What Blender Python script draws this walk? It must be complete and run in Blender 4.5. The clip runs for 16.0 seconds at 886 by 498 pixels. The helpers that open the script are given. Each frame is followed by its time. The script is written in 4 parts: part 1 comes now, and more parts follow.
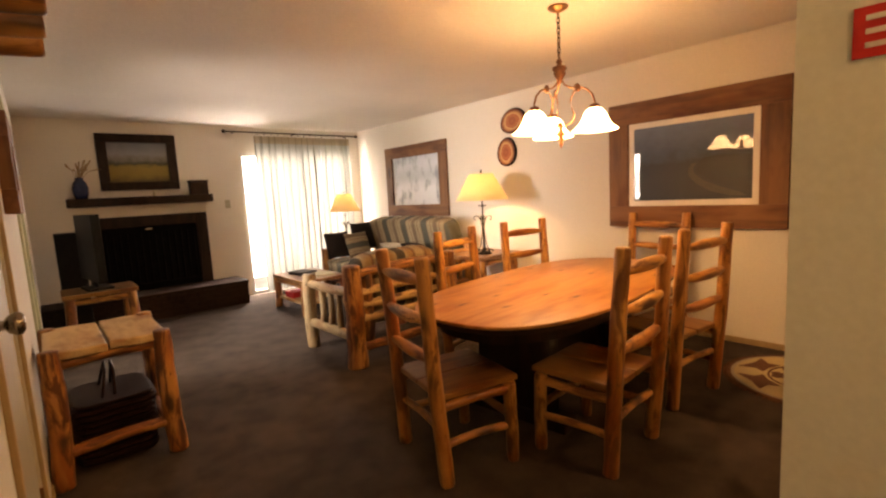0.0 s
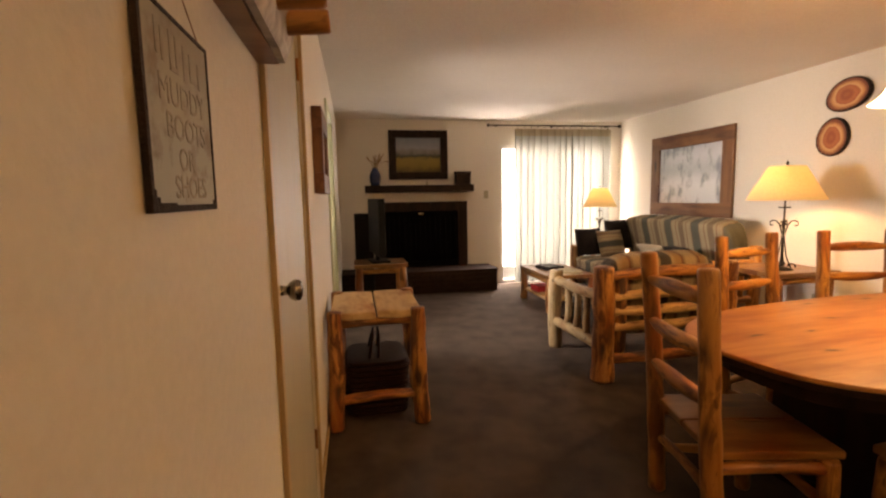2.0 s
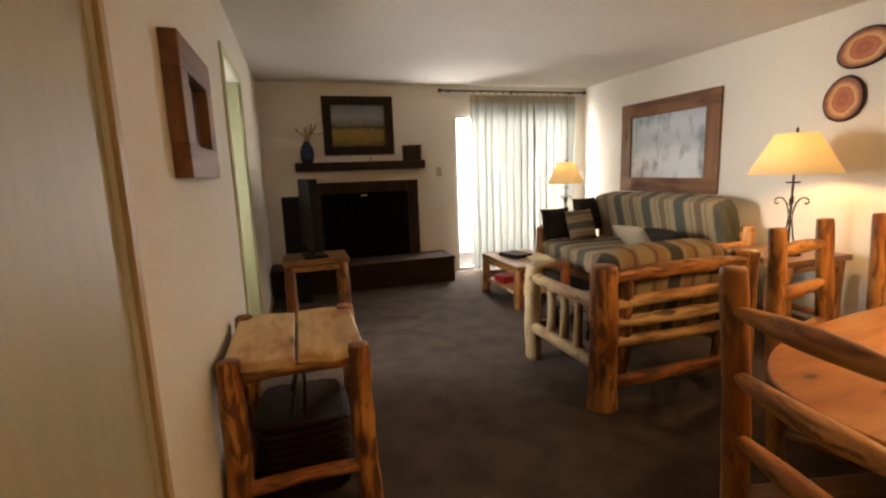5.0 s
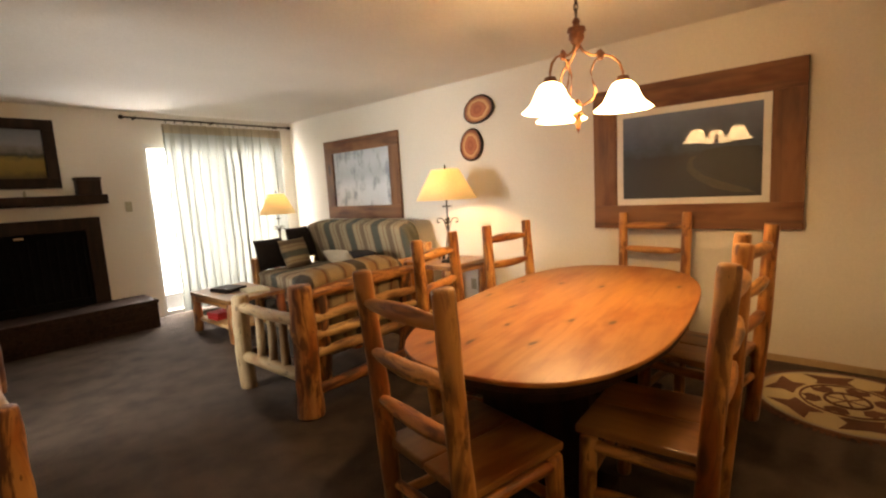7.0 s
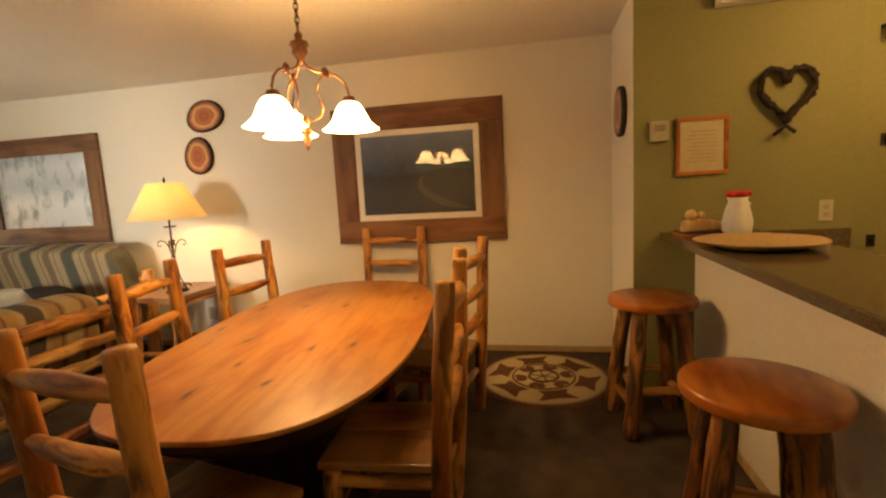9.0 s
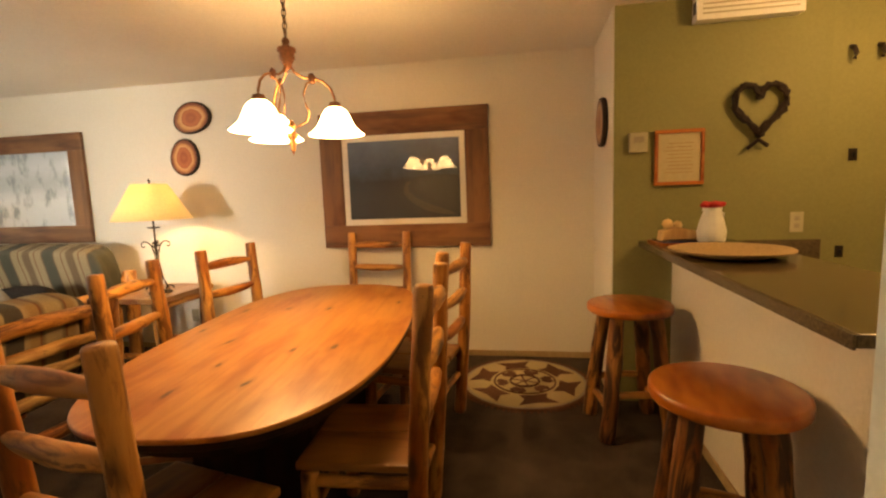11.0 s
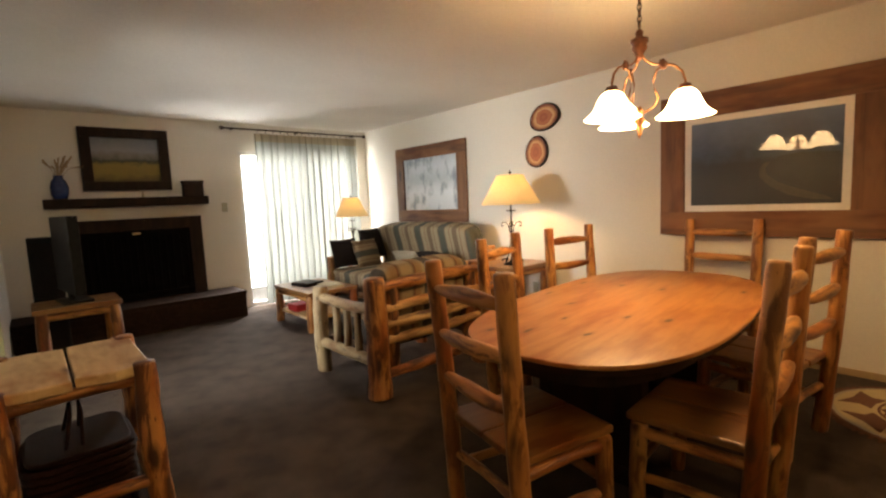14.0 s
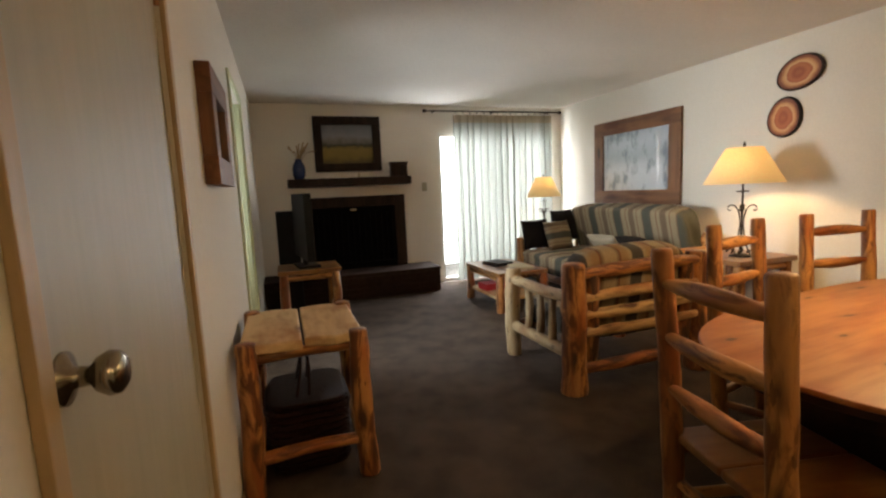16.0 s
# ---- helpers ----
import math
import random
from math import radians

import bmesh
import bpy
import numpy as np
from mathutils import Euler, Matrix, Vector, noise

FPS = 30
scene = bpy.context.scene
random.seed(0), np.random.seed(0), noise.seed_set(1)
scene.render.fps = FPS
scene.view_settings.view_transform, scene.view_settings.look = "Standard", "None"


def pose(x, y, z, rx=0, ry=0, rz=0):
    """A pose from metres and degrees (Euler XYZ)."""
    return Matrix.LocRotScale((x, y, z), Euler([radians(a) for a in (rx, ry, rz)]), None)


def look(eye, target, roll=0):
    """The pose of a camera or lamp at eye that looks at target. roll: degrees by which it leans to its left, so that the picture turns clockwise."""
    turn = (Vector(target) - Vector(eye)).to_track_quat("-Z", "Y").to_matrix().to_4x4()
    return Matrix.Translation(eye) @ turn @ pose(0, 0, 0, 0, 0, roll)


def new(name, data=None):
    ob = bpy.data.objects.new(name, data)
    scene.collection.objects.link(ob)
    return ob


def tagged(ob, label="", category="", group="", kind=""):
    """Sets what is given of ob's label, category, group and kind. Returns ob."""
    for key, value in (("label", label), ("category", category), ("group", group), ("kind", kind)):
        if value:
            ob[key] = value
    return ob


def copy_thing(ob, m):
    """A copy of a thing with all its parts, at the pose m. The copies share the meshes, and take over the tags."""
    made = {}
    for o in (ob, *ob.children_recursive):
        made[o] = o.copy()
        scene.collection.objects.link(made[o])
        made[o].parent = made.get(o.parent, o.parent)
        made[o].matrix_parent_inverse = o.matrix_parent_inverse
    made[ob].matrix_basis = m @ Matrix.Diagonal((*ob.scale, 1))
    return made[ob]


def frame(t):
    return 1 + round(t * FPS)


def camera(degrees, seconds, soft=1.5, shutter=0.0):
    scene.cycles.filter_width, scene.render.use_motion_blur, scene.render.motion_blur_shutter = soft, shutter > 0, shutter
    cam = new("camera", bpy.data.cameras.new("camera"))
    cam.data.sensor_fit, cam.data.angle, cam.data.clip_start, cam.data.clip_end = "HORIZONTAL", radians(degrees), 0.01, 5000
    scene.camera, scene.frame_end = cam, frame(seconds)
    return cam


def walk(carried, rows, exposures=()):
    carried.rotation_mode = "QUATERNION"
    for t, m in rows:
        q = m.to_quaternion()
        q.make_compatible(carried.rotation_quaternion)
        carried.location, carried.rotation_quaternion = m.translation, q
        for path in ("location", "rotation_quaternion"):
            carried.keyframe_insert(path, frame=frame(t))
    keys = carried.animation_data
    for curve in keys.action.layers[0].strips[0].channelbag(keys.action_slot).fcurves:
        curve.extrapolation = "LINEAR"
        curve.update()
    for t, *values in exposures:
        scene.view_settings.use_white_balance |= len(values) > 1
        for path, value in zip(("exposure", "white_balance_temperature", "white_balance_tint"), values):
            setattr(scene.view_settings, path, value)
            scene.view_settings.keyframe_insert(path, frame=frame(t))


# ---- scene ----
cam = camera(87.1, 16.0, 2.3)
PATH = [
    (0, (0.015, -1.196, 1.385), (1.305, 0.313, 1.146), -3.1),
    (0.5, (0.064, -1.028, 1.371), (1.006, 0.720, 1.127), -2.8),
    (1, (0.072, -0.999, 1.370), (0.728, 0.875, 1.125), -1.7),
    (1.5, (0.087, -1.005, 1.370), (0.566, 0.923, 1.135), -1.1),
    (2, (0.100, -0.938, 1.362), (0.470, 1.015, 1.141), -1.1),
    (2.5, (0.135, -0.809, 1.371), (0.437, 1.156, 1.156), -1.2),
    (3, (0.143, -0.644, 1.367), (0.420, 1.327, 1.163), -1.1),
    (3.2, (0.152, -0.582, 1.364), (0.413, 1.390, 1.160), -1.3),
    (5.3, (0.318, -0.027, 1.388), (0.988, 1.827, 1.049), -2.4),
    (5.5, (0.346, -0.107, 1.364), (1.090, 1.720, 1.034), -2.7),
    (6, (0.214, -0.281, 1.366), (1.256, 1.406, 1.104), -2.7),
    (6.5, (0.251, -0.363, 1.373), (1.533, 1.150, 1.115), -2.9),
    (7, (0.302, -0.424, 1.381), (1.803, 0.873, 1.128), -3.3),
    (7.5, (0.318, -0.443, 1.381), (2.012, 0.590, 1.132), -3.4),
    (8, (0.369, -0.421, 1.377), (2.201, 0.344, 1.131), -2.9),
    (8.5, (0.426, -0.425, 1.397), (2.335, 0.117, 1.144), -3.0),
    (9, (0.453, -0.471, 1.409), (2.396, -0.074, 1.152), -3.1),
    (9.2, (0.457, -0.485, 1.413), (2.408, -0.127, 1.156), -3.1),
    (10.2, (0.44, -0.503, 1.412), (2.403, -0.204, 1.168), -2.5),
    (11.3, (0.398, -0.511, 1.407), (2.343, -0.110, 1.176), -1.9),
    (11.5, (0.379, -0.508, 1.407), (2.313, -0.056, 1.176), -1.9),
    (12, (0.339, -0.515, 1.406), (2.221, 0.124, 1.177), -2.3),
    (12.5, (0.290, -0.523, 1.404), (2.084, 0.330, 1.174), -2.5),
    (13, (0.206, -0.522, 1.401), (1.883, 0.544, 1.173), -2.7),
    (13.5, (0.139, -0.533, 1.368), (1.656, 0.753, 1.155), -2.7),
    (14, (0.142, -0.568, 1.347), (1.457, 0.925, 1.141), -2.6),
    (14.5, (0.176, -0.556, 1.338), (1.272, 1.104, 1.128), -2.2),
    (15, (0.219, -0.465, 1.341), (1.104, 1.313, 1.109), -2.2),
    (15.5, (0.188, -0.396, 1.354), (0.924, 1.446, 1.101), -2.4),
    (16, (0.160, -0.346, 1.336), (0.804, 1.531, 1.084), -2.5),
]
walk(cam, [(t, look(eye, target, roll)) for t, eye, target, roll in PATH],
     [(0, 0.02, 9700, 28), (1.0, -0.1, 9700, 28), (2.5, -0.2, 9500, 27), (3.2, -0.22, 9100, 25), (5.3, -0.36, 7800, 16), (7, -0.15, 8100, 16), (9, -0.22, 10000, 14), (11.5, 0.06, 9300, 14), (12.5, 0.1, 8200, 14), (14, -0.27, 7500, 13), (15, -0.45, 7200, 11), (16, -0.48, 6900, 10)])

# ---- world, sun, large lights ----
world = bpy.data.worlds.new("sky")
scene.world = world
world.use_nodes = True
wn, wl = world.node_tree.nodes, world.node_tree.links
sky = wn.new("ShaderNodeTexSky")
sky.sky_type = "NISHITA"
sky.sun_disc = False
sky.sun_elevation, sky.sun_rotation = radians(72.8), radians(-12.7)
wl.new(sky.outputs[0], wn["Background"].inputs[0])
wn["Background"].inputs[1].default_value = 0.15


def lamp(name, kind, m, power, color, size=0.05):
    data = bpy.data.lights.new(name, kind)
    data.energy, data.color = power, color
    if kind == "POINT":
        data.shadow_soft_size = size
    ob = new(name, data)
    ob.matrix_world = m
    return ob


WARM = (1.0, 0.65, 0.31)
sun = lamp("sun", "SUN", look((0, 0, 0), (0.14, -0.62, -2.05)), 5.0, (1.0, 0.95, 0.86))
sun.data.angle = radians(0.5)
day = lamp("window_daylight", "AREA", look((3.3, 6.32, 1.25), (3.1, 0.0, 0.9)), 520, (0.86, 0.93, 1.0))
day.data.shape, day.data.size, day.data.size_y = "RECTANGLE", 2.1, 2.1
hall_day = lamp("hall_window_daylight", "AREA", look((-1.62, 3.62, 1.5), (4.0, 2.6, 0.95)), 48, (0.88, 0.95, 1.0))
hall_day.data.spread = radians(76)
hall_day.data.shape, hall_day.data.size, hall_day.data.size_y = "RECTANGLE", 0.9, 1.0
CHAND = (2.62, 0.62)
SHADES = [(CHAND[0] + 0.215 * math.cos(radians(a)), CHAND[1] + 0.215 * math.sin(radians(a))) for a in (-71, 49, 169)]
for sx, sy in SHADES:
    lamp("chandelier_bulb_light", "POINT", pose(sx, sy, 1.76), 12.5, WARM, 0.035)
lamp("table_lamp_light", "POINT", pose(3.85, 2.56, 1.43), 36, WARM, 0.04)
lamp("table_lamp_light", "POINT", pose(3.72, 5.5, 1.39), 20, WARM, 0.04)
lamp("kitchen_ceiling_light", "POINT", pose(2.55, -2.4, 2.28), 34, (1.0, 0.66, 0.32), 0.12)
# added warm fill that brightens the near walls, source unseen
lamp("entry_ceiling_light", "POINT", pose(0.45, -2.1, 2.3), 9, WARM, 0.12)


# ---- materials ----
def blank(name, rough=0.6, metal=0.0):
    m = bpy.data.materials.new(name)
    m.use_nodes = True
    n, l = m.node_tree.nodes, m.node_tree.links
    b = n["Principled BSDF"]
    b.inputs["Roughness"].default_value, b.inputs["Metallic"].default_value = rough, metal
    return m, n, l, b


def coords(n, l, scale=(1, 1, 1), random_shift=True, kind="Object"):
    tc, mp = n.new("ShaderNodeTexCoord"), n.new("ShaderNodeMapping")
    mp.inputs["Scale"].default_value = scale
    if random_shift:
        info, mul = n.new("ShaderNodeObjectInfo"), n.new("ShaderNodeMath")
        mul.operation = "MULTIPLY"
        mul.inputs[1].default_value = 37.0
        l.new(info.outputs["Random"], mul.inputs[0])
        l.new(mul.outputs[0], mp.inputs["Location"])
    l.new(tc.outputs[kind], mp.inputs["Vector"])
    return mp.outputs[0]


def noise_tex(n, l, vec, scale, detail=4.0, rough=0.55, distort=0.0):
    t = n.new("ShaderNodeTexNoise")
    t.inputs["Scale"].default_value, t.inputs["Detail"].default_value = scale, detail
    t.inputs["Roughness"].default_value, t.inputs["Distortion"].default_value = rough, distort
    l.new(vec, t.inputs["Vector"])
    return t.outputs["Fac"]


def ramp(n, l, fac, stops, mode="LINEAR"):
    r = n.new("ShaderNodeValToRGB")
    r.color_ramp.interpolation = mode
    while len(r.color_ramp.elements) < len(stops):
        r.color_ramp.elements.new(0.5)
    for e, (p, c) in zip(r.color_ramp.elements, stops):
        e.position, e.color = p, (*c, 1)
    l.new(fac, r.inputs[0])
    return r.outputs[0]


def mixed(n, l, fac, a, b, mode="MIX"):
    x = n.new("ShaderNodeMix")
    x.data_type, x.blend_type = "RGBA", mode
    for socket, v in ((x.inputs[0], fac), (x.inputs[6], a), (x.inputs[7], b)):
        if hasattr(v, "is_linked"):
            l.new(v, socket)
        else:
            socket.default_value = v if isinstance(v, float) else (*v, 1)
    return x.outputs[2]


def bumped(n, l, b, height, strength, distance):
    u = n.new("ShaderNodeBump")
    u.inputs["Strength"].default_value, u.inputs["Distance"].default_value = strength, distance
    l.new(height, u.inputs["Height"])
    l.new(u.outputs[0], b.inputs["Normal"])


def textured(name, c1, c2, scale=20.0, stretch=(1, 1, 1), rough=0.6, bump=0.3, bump_scale=None, depth=0.002, metal=0.0, large=1.3, shade=0.82):
    """Two colours by a fine noise, a broad uneven tone over it, and fine relief."""
    m, n, l, b = blank(name, rough, metal)
    v = coords(n, l, stretch)
    fine = noise_tex(n, l, v, scale)
    col = ramp(n, l, fine, [(0.3, c1), (0.7, c2)])
    broad = ramp(n, l, noise_tex(n, l, v, large, 2), [(0.3, (shade,) * 3), (0.65, (1, 1, 1))])
    l.new(mixed(n, l, 1.0, col, broad, "MULTIPLY"), b.inputs["Base Color"])
    bumped(n, l, b, noise_tex(n, l, v, bump_scale or scale * 2), bump, depth)
    return m


def wood(name, light, dark, knot, along="z", rough=0.42, grain=9.0, knots=2.6, coat=0.0, patch=0.0, streak=(0.55, 0.32, 0.2), small=False):
    """Pine: long grain along one axis, reddish streaks, dark knots, a varnish sheen."""
    m, n, l, b = blank(name, rough)
    st = {"x": (0.09, 1, 1), "y": (1, 0.09, 1), "z": (1, 1, 0.09)}[along]
    v = coords(n, l, st)
    col = ramp(n, l, noise_tex(n, l, v, grain, 5, 0.6, 0.6), [(0.33, dark), (0.55, light), (0.8, tuple(min(1, c * 1.15) for c in light))])
    st2 = {"x": (0.35, 1, 1), "y": (1, 0.35, 1), "z": (1, 1, 0.35)}[along]
    v2 = coords(n, l, st2)
    red = ramp(n, l, noise_tex(n, l, v2, 5.0, 3, 0.6), [(0.48, (1, 1, 1)), (0.66, streak)])
    col = mixed(n, l, 1.0, col, red, "MULTIPLY")
    if patch:
        blot = ramp(n, l, noise_tex(n, l, coords(n, l, {"x": (0.2, 1, 1), "y": (1, 0.2, 1), "z": (1, 1, 0.2)}[along]), 16.0, 5, 0.62, 1.2), [(0.54 - 0.05 * patch, (0, 0, 0)), (0.66 - 0.05 * patch, (1, 1, 1))])
        thin = n.new("ShaderNodeMath")
        thin.operation = "MULTIPLY"
        thin.inputs[1].default_value = min(1.0, 0.55 * patch + 0.2)
        l.new(blot, thin.inputs[0])
        col = mixed(n, l, thin.outputs[0], col, tuple(0.42 * q for q in dark))
        flecks = ramp(n, l, noise_tex(n, l, coords(n, l, {"x": (0.3, 1, 1), "y": (1, 0.3, 1), "z": (1, 1, 0.3)}[along]), 34.0, 3, 0.6), [(0.63, (0, 0, 0)), (0.68, (0.75, 0.75, 0.75))])
        col = mixed(n, l, flecks, col, tuple(0.3 * q for q in dark))
    vo = n.new("ShaderNodeTexVoronoi")
    flat = along != "z"
    if flat:
        vo.voronoi_dimensions = "2D"
    vo.inputs["Scale"].default_value = knots if flat else knots * 3.2
    wobble = n.new("ShaderNodeVectorMath")
    wobble.operation = "ADD"
    jitter = n.new("ShaderNodeTexNoise")
    jitter.inputs["Scale"].default_value = 14.0
    shrink = n.new("ShaderNodeVectorMath")
    shrink.operation = "SCALE"
    shrink.inputs["Scale"].default_value = 0.05
    l.new(v2, jitter.inputs["Vector"])
    l.new(jitter.outputs["Color"], shrink.inputs[0])
    l.new(v2, wobble.inputs[0])
    l.new(shrink.outputs[0], wobble.inputs[1])
    l.new(wobble.outputs[0], vo.inputs["Vector"])
    k = ramp(n, l, vo.outputs["Distance"], [(0.025, (1, 1, 1)), (0.055, (0.25, 0.25, 0.25)), (0.12, (0, 0, 0))] if small else [(0.03, (1, 1, 1)), (0.10, (0, 0, 0))] if flat else [(0.12, (1, 1, 1)), (0.27, (0, 0, 0))])
    l.new(mixed(n, l, k, col, knot), b.inputs["Base Color"])
    b.inputs["Coat Weight"].default_value = coat
    b.inputs["Coat Roughness"].default_value = 0.3
    bumped(n, l, b, noise_tex(n, l, v, grain * 2.5, 4), 0.35, 0.002)
    return m


LOG = wood("peeled_pine_log", (0.54, 0.262, 0.083), (0.32, 0.10, 0.026), (0.08, 0.028, 0.010), "z", 0.45, coat=0.12, patch=1.2)
LOGDARK = wood("rough_barked_log", (0.50, 0.23, 0.07), (0.30, 0.085, 0.022), (0.06, 0.02, 0.008), "z", 0.5, coat=0.1, patch=1.8)
LOGBARK = wood("half_barked_log", (0.44, 0.19, 0.06), (0.12, 0.038, 0.013), (0.03, 0.012, 0.006), "z", 0.55, coat=0.1, patch=2.2)
LOGPALE = wood("pale_pine_log", (0.43, 0.325, 0.19), (0.29, 0.18, 0.08), (0.10, 0.05, 0.02), "z", 0.5, coat=0.08, patch=0.5)
LOGCREAM = wood("cream_peeled_log", (0.62, 0.42, 0.20), (0.44, 0.22, 0.08), (0.09, 0.035, 0.014), "z", 0.5, coat=0.08, patch=0.9)
# plank colour darkened below pale pine to hold the table's shade on seats
PLANKX = wood("pine_plank", (0.28, 0.13, 0.04), (0.19, 0.07, 0.018), (0.09, 0.03, 0.012), "x", 0.36, 12, coat=0.2)
SLABY = wood("pale_slab", (0.68, 0.49, 0.26), (0.56, 0.36, 0.17), (0.16, 0.06, 0.02), "y", 0.5, 10)
TABLETOP = wood("varnished_table_top", (0.43, 0.185, 0.056), (0.35, 0.133, 0.036), (0.075, 0.022, 0.008), "x", 0.45, 22, 4.0, coat=0.06, streak=(0.74, 0.52, 0.36), small=True)
STOOLTOP = wood("varnished_stool_seat", (0.42, 0.125, 0.027), (0.36, 0.097, 0.02), (0.07, 0.02, 0.008), "x", 0.26, 12, 2.0, coat=0.4)
DARKWOOD = textured("dark_brown_wood", (0.012, 0.005, 0.003), (0.03, 0.012, 0.006), 14, (1, 1, 0.2), 0.55)
BARN = wood("weathered_barn_wood", (0.20, 0.085, 0.034), (0.105, 0.04, 0.017), (0.035, 0.014, 0.007), "x", 0.6, 11, 2.0)
BARNZ = wood("weathered_barn_wood_upright", (0.20, 0.085, 0.034), (0.105, 0.04, 0.017), (0.035, 0.014, 0.007), "z", 0.6, 11, 2.0)
WALL = textured("cream_wall_paint", (0.70, 0.655, 0.575), (0.75, 0.70, 0.62), 60, rough=0.75, bump=0.35, bump_scale=95, depth=0.002, large=0.7, shade=0.94)
GREENWALL = textured("olive_wall_paint", (0.20, 0.188, 0.076), (0.224, 0.211, 0.088), 60, rough=0.7, bump=0.3, bump_scale=95, depth=0.002, large=0.8, shade=0.92)
KNOCKDOWN = textured("knockdown_wall_plaster", (0.70, 0.655, 0.575), (0.75, 0.70, 0.62), 60, rough=0.75, bump=0.7, bump_scale=24, depth=0.008, large=0.7, shade=0.94)
SAGEWALL = textured("pale_sage_wall_paint", (0.66, 0.71, 0.66), (0.72, 0.77, 0.72), 60, rough=0.75, bump=0.35, bump_scale=95, depth=0.002, large=0.7, shade=0.93)
PALEGREEN = textured("pale_green_paint", (0.52, 0.55, 0.36), (0.56, 0.59, 0.40), 50, rough=0.6, bump=0.2, depth=0.001, shade=0.92)
CEIL = textured("sprayed_ceiling", (0.74, 0.70, 0.64), (0.82, 0.78, 0.72), 70, rough=0.9, bump=1.0, bump_scale=85, depth=0.008, large=0.9, shade=0.93)
CARPET = textured("brown_grey_carpet", (0.054, 0.039, 0.031), (0.136, 0.099, 0.079), 190, rough=0.97, bump=1.0, bump_scale=260, depth=0.01, large=5.5, shade=0.66)
DOORPAINT = textured("off_white_door_paint", (0.385, 0.34, 0.235), (0.425, 0.375, 0.265), 30, (1, 1, 0.15), rough=0.5, bump=0.12, depth=0.001, shade=0.93)
TRIM = textured("tan_trim_wood", (0.42, 0.29, 0.15), (0.50, 0.36, 0.20), 22, (1, 1, 0.1), rough=0.5)
BLACK = textured("black_plastic", (0.005, 0.005, 0.006), (0.009, 0.009, 0.010), 30, rough=0.5, bump=0.05)
BLACK.node_tree.nodes["Principled BSDF"].inputs["Specular IOR Level"].default_value = 0.2
# near-black colour stands for the unlit depth of the fireplace opening
FIREBLACK = textured("firebox_opening_black", (0.0025, 0.002, 0.002), (0.005, 0.004, 0.004), 25, rough=0.9, bump=0.5, depth=0.004)
FIREBLACK.node_tree.nodes["Principled BSDF"].inputs["Specular IOR Level"].default_value = 0.1
BRICK = textured("dark_hearth_brick", (0.02, 0.010, 0.007), (0.042, 0.021, 0.013), 30, rough=0.85, bump=0.6, depth=0.004)
for dull, level in ((DARKWOOD, 0.2), (BRICK, 0.15), (CARPET, 0.1)):
    dull.node_tree.nodes["Principled BSDF"].inputs["Specular IOR Level"].default_value = level
SIGNINK = textured("faded_brown_lettering", (0.28, 0.245, 0.19), (0.365, 0.335, 0.275), 45, rough=0.8)
IRON = textured("dark_wrought_iron", (0.025, 0.018, 0.014), (0.05, 0.034, 0.024), 60, rough=0.5, bump=0.3, metal=0.7)
REDBRONZE = textured("reddish_bronze", (0.10, 0.035, 0.018), (0.19, 0.07, 0.035), 50, rough=0.42, bump=0.2, metal=0.4)
COPPER = textured("antique_copper", (0.30, 0.14, 0.07), (0.42, 0.21, 0.10), 50, rough=0.32, bump=0.15, metal=0.9)
CHROME = textured("brushed_nickel", (0.36, 0.31, 0.25), (0.44, 0.39, 0.32), 60, rough=0.2, bump=0.05, metal=1.0)
WHITE = textured("white_enamel", (0.72, 0.70, 0.66), (0.78, 0.76, 0.72), 30, rough=0.35, bump=0.05)
IVORY = textured("ivory_plastic", (0.40, 0.36, 0.25), (0.44, 0.395, 0.28), 30, rough=0.4, bump=0.05)
PAPER = textured("cream_paper", (0.45, 0.385, 0.24), (0.50, 0.43, 0.28), 40, rough=0.8, bump=0.05)
BARK = textured("dark_bark", (0.014, 0.007, 0.005), (0.034, 0.016, 0.010), 40, rough=0.9, bump=0.9, depth=0.006)
BLUEGLAZE = textured("blue_glaze", (0.012, 0.02, 0.07), (0.02, 0.035, 0.11), 20, rough=0.15, bump=0.05)
RED = textured("red_petals", (0.50, 0.015, 0.02), (0.62, 0.03, 0.035), 40, rough=0.7)
STRAW = textured("dried_grass", (0.30, 0.20, 0.10), (0.42, 0.28, 0.15), 60, rough=0.9)
WICKER = textured("dark_wicker", (0.010, 0.003, 0.002), (0.034, 0.010, 0.006), 60, (1, 1, 2.5), rough=0.6, bump=1.0, depth=0.006)
BIRCH = textured("birch_bark", (0.42, 0.39, 0.36), (0.84, 0.80, 0.75), 26, (1, 1, 0.6), rough=0.8, bump=0.6, depth=0.003)
COUNTER = textured("speckled_brown_laminate", (0.06, 0.04, 0.022), (0.16, 0.11, 0.06), 120, rough=0.13, bump=0.03)
DARKCLOTH = textured("dark_pillow_cloth", (0.012, 0.010, 0.010), (0.028, 0.022, 0.02), 90, rough=0.95, bump=0.5)
for dull in (WICKER, DARKCLOTH):
    dull.node_tree.nodes["Principled BSDF"].inputs["Specular IOR Level"].default_value = 0.15
TANCLOTH = textured("oatmeal_pillow_cloth", (0.30, 0.25, 0.18), (0.42, 0.36, 0.27), 90, rough=0.95, bump=0.5)
GREYCONC = textured("patio_concrete", (0.36, 0.35, 0.33), (0.44, 0.43, 0.41), 30, rough=0.9, bump=0.4)
CREAMRUG = textured("cream_wool_pile", (0.50, 0.39, 0.21), (0.60, 0.49, 0.29), 160, rough=0.97, bump=1.0, depth=0.006)
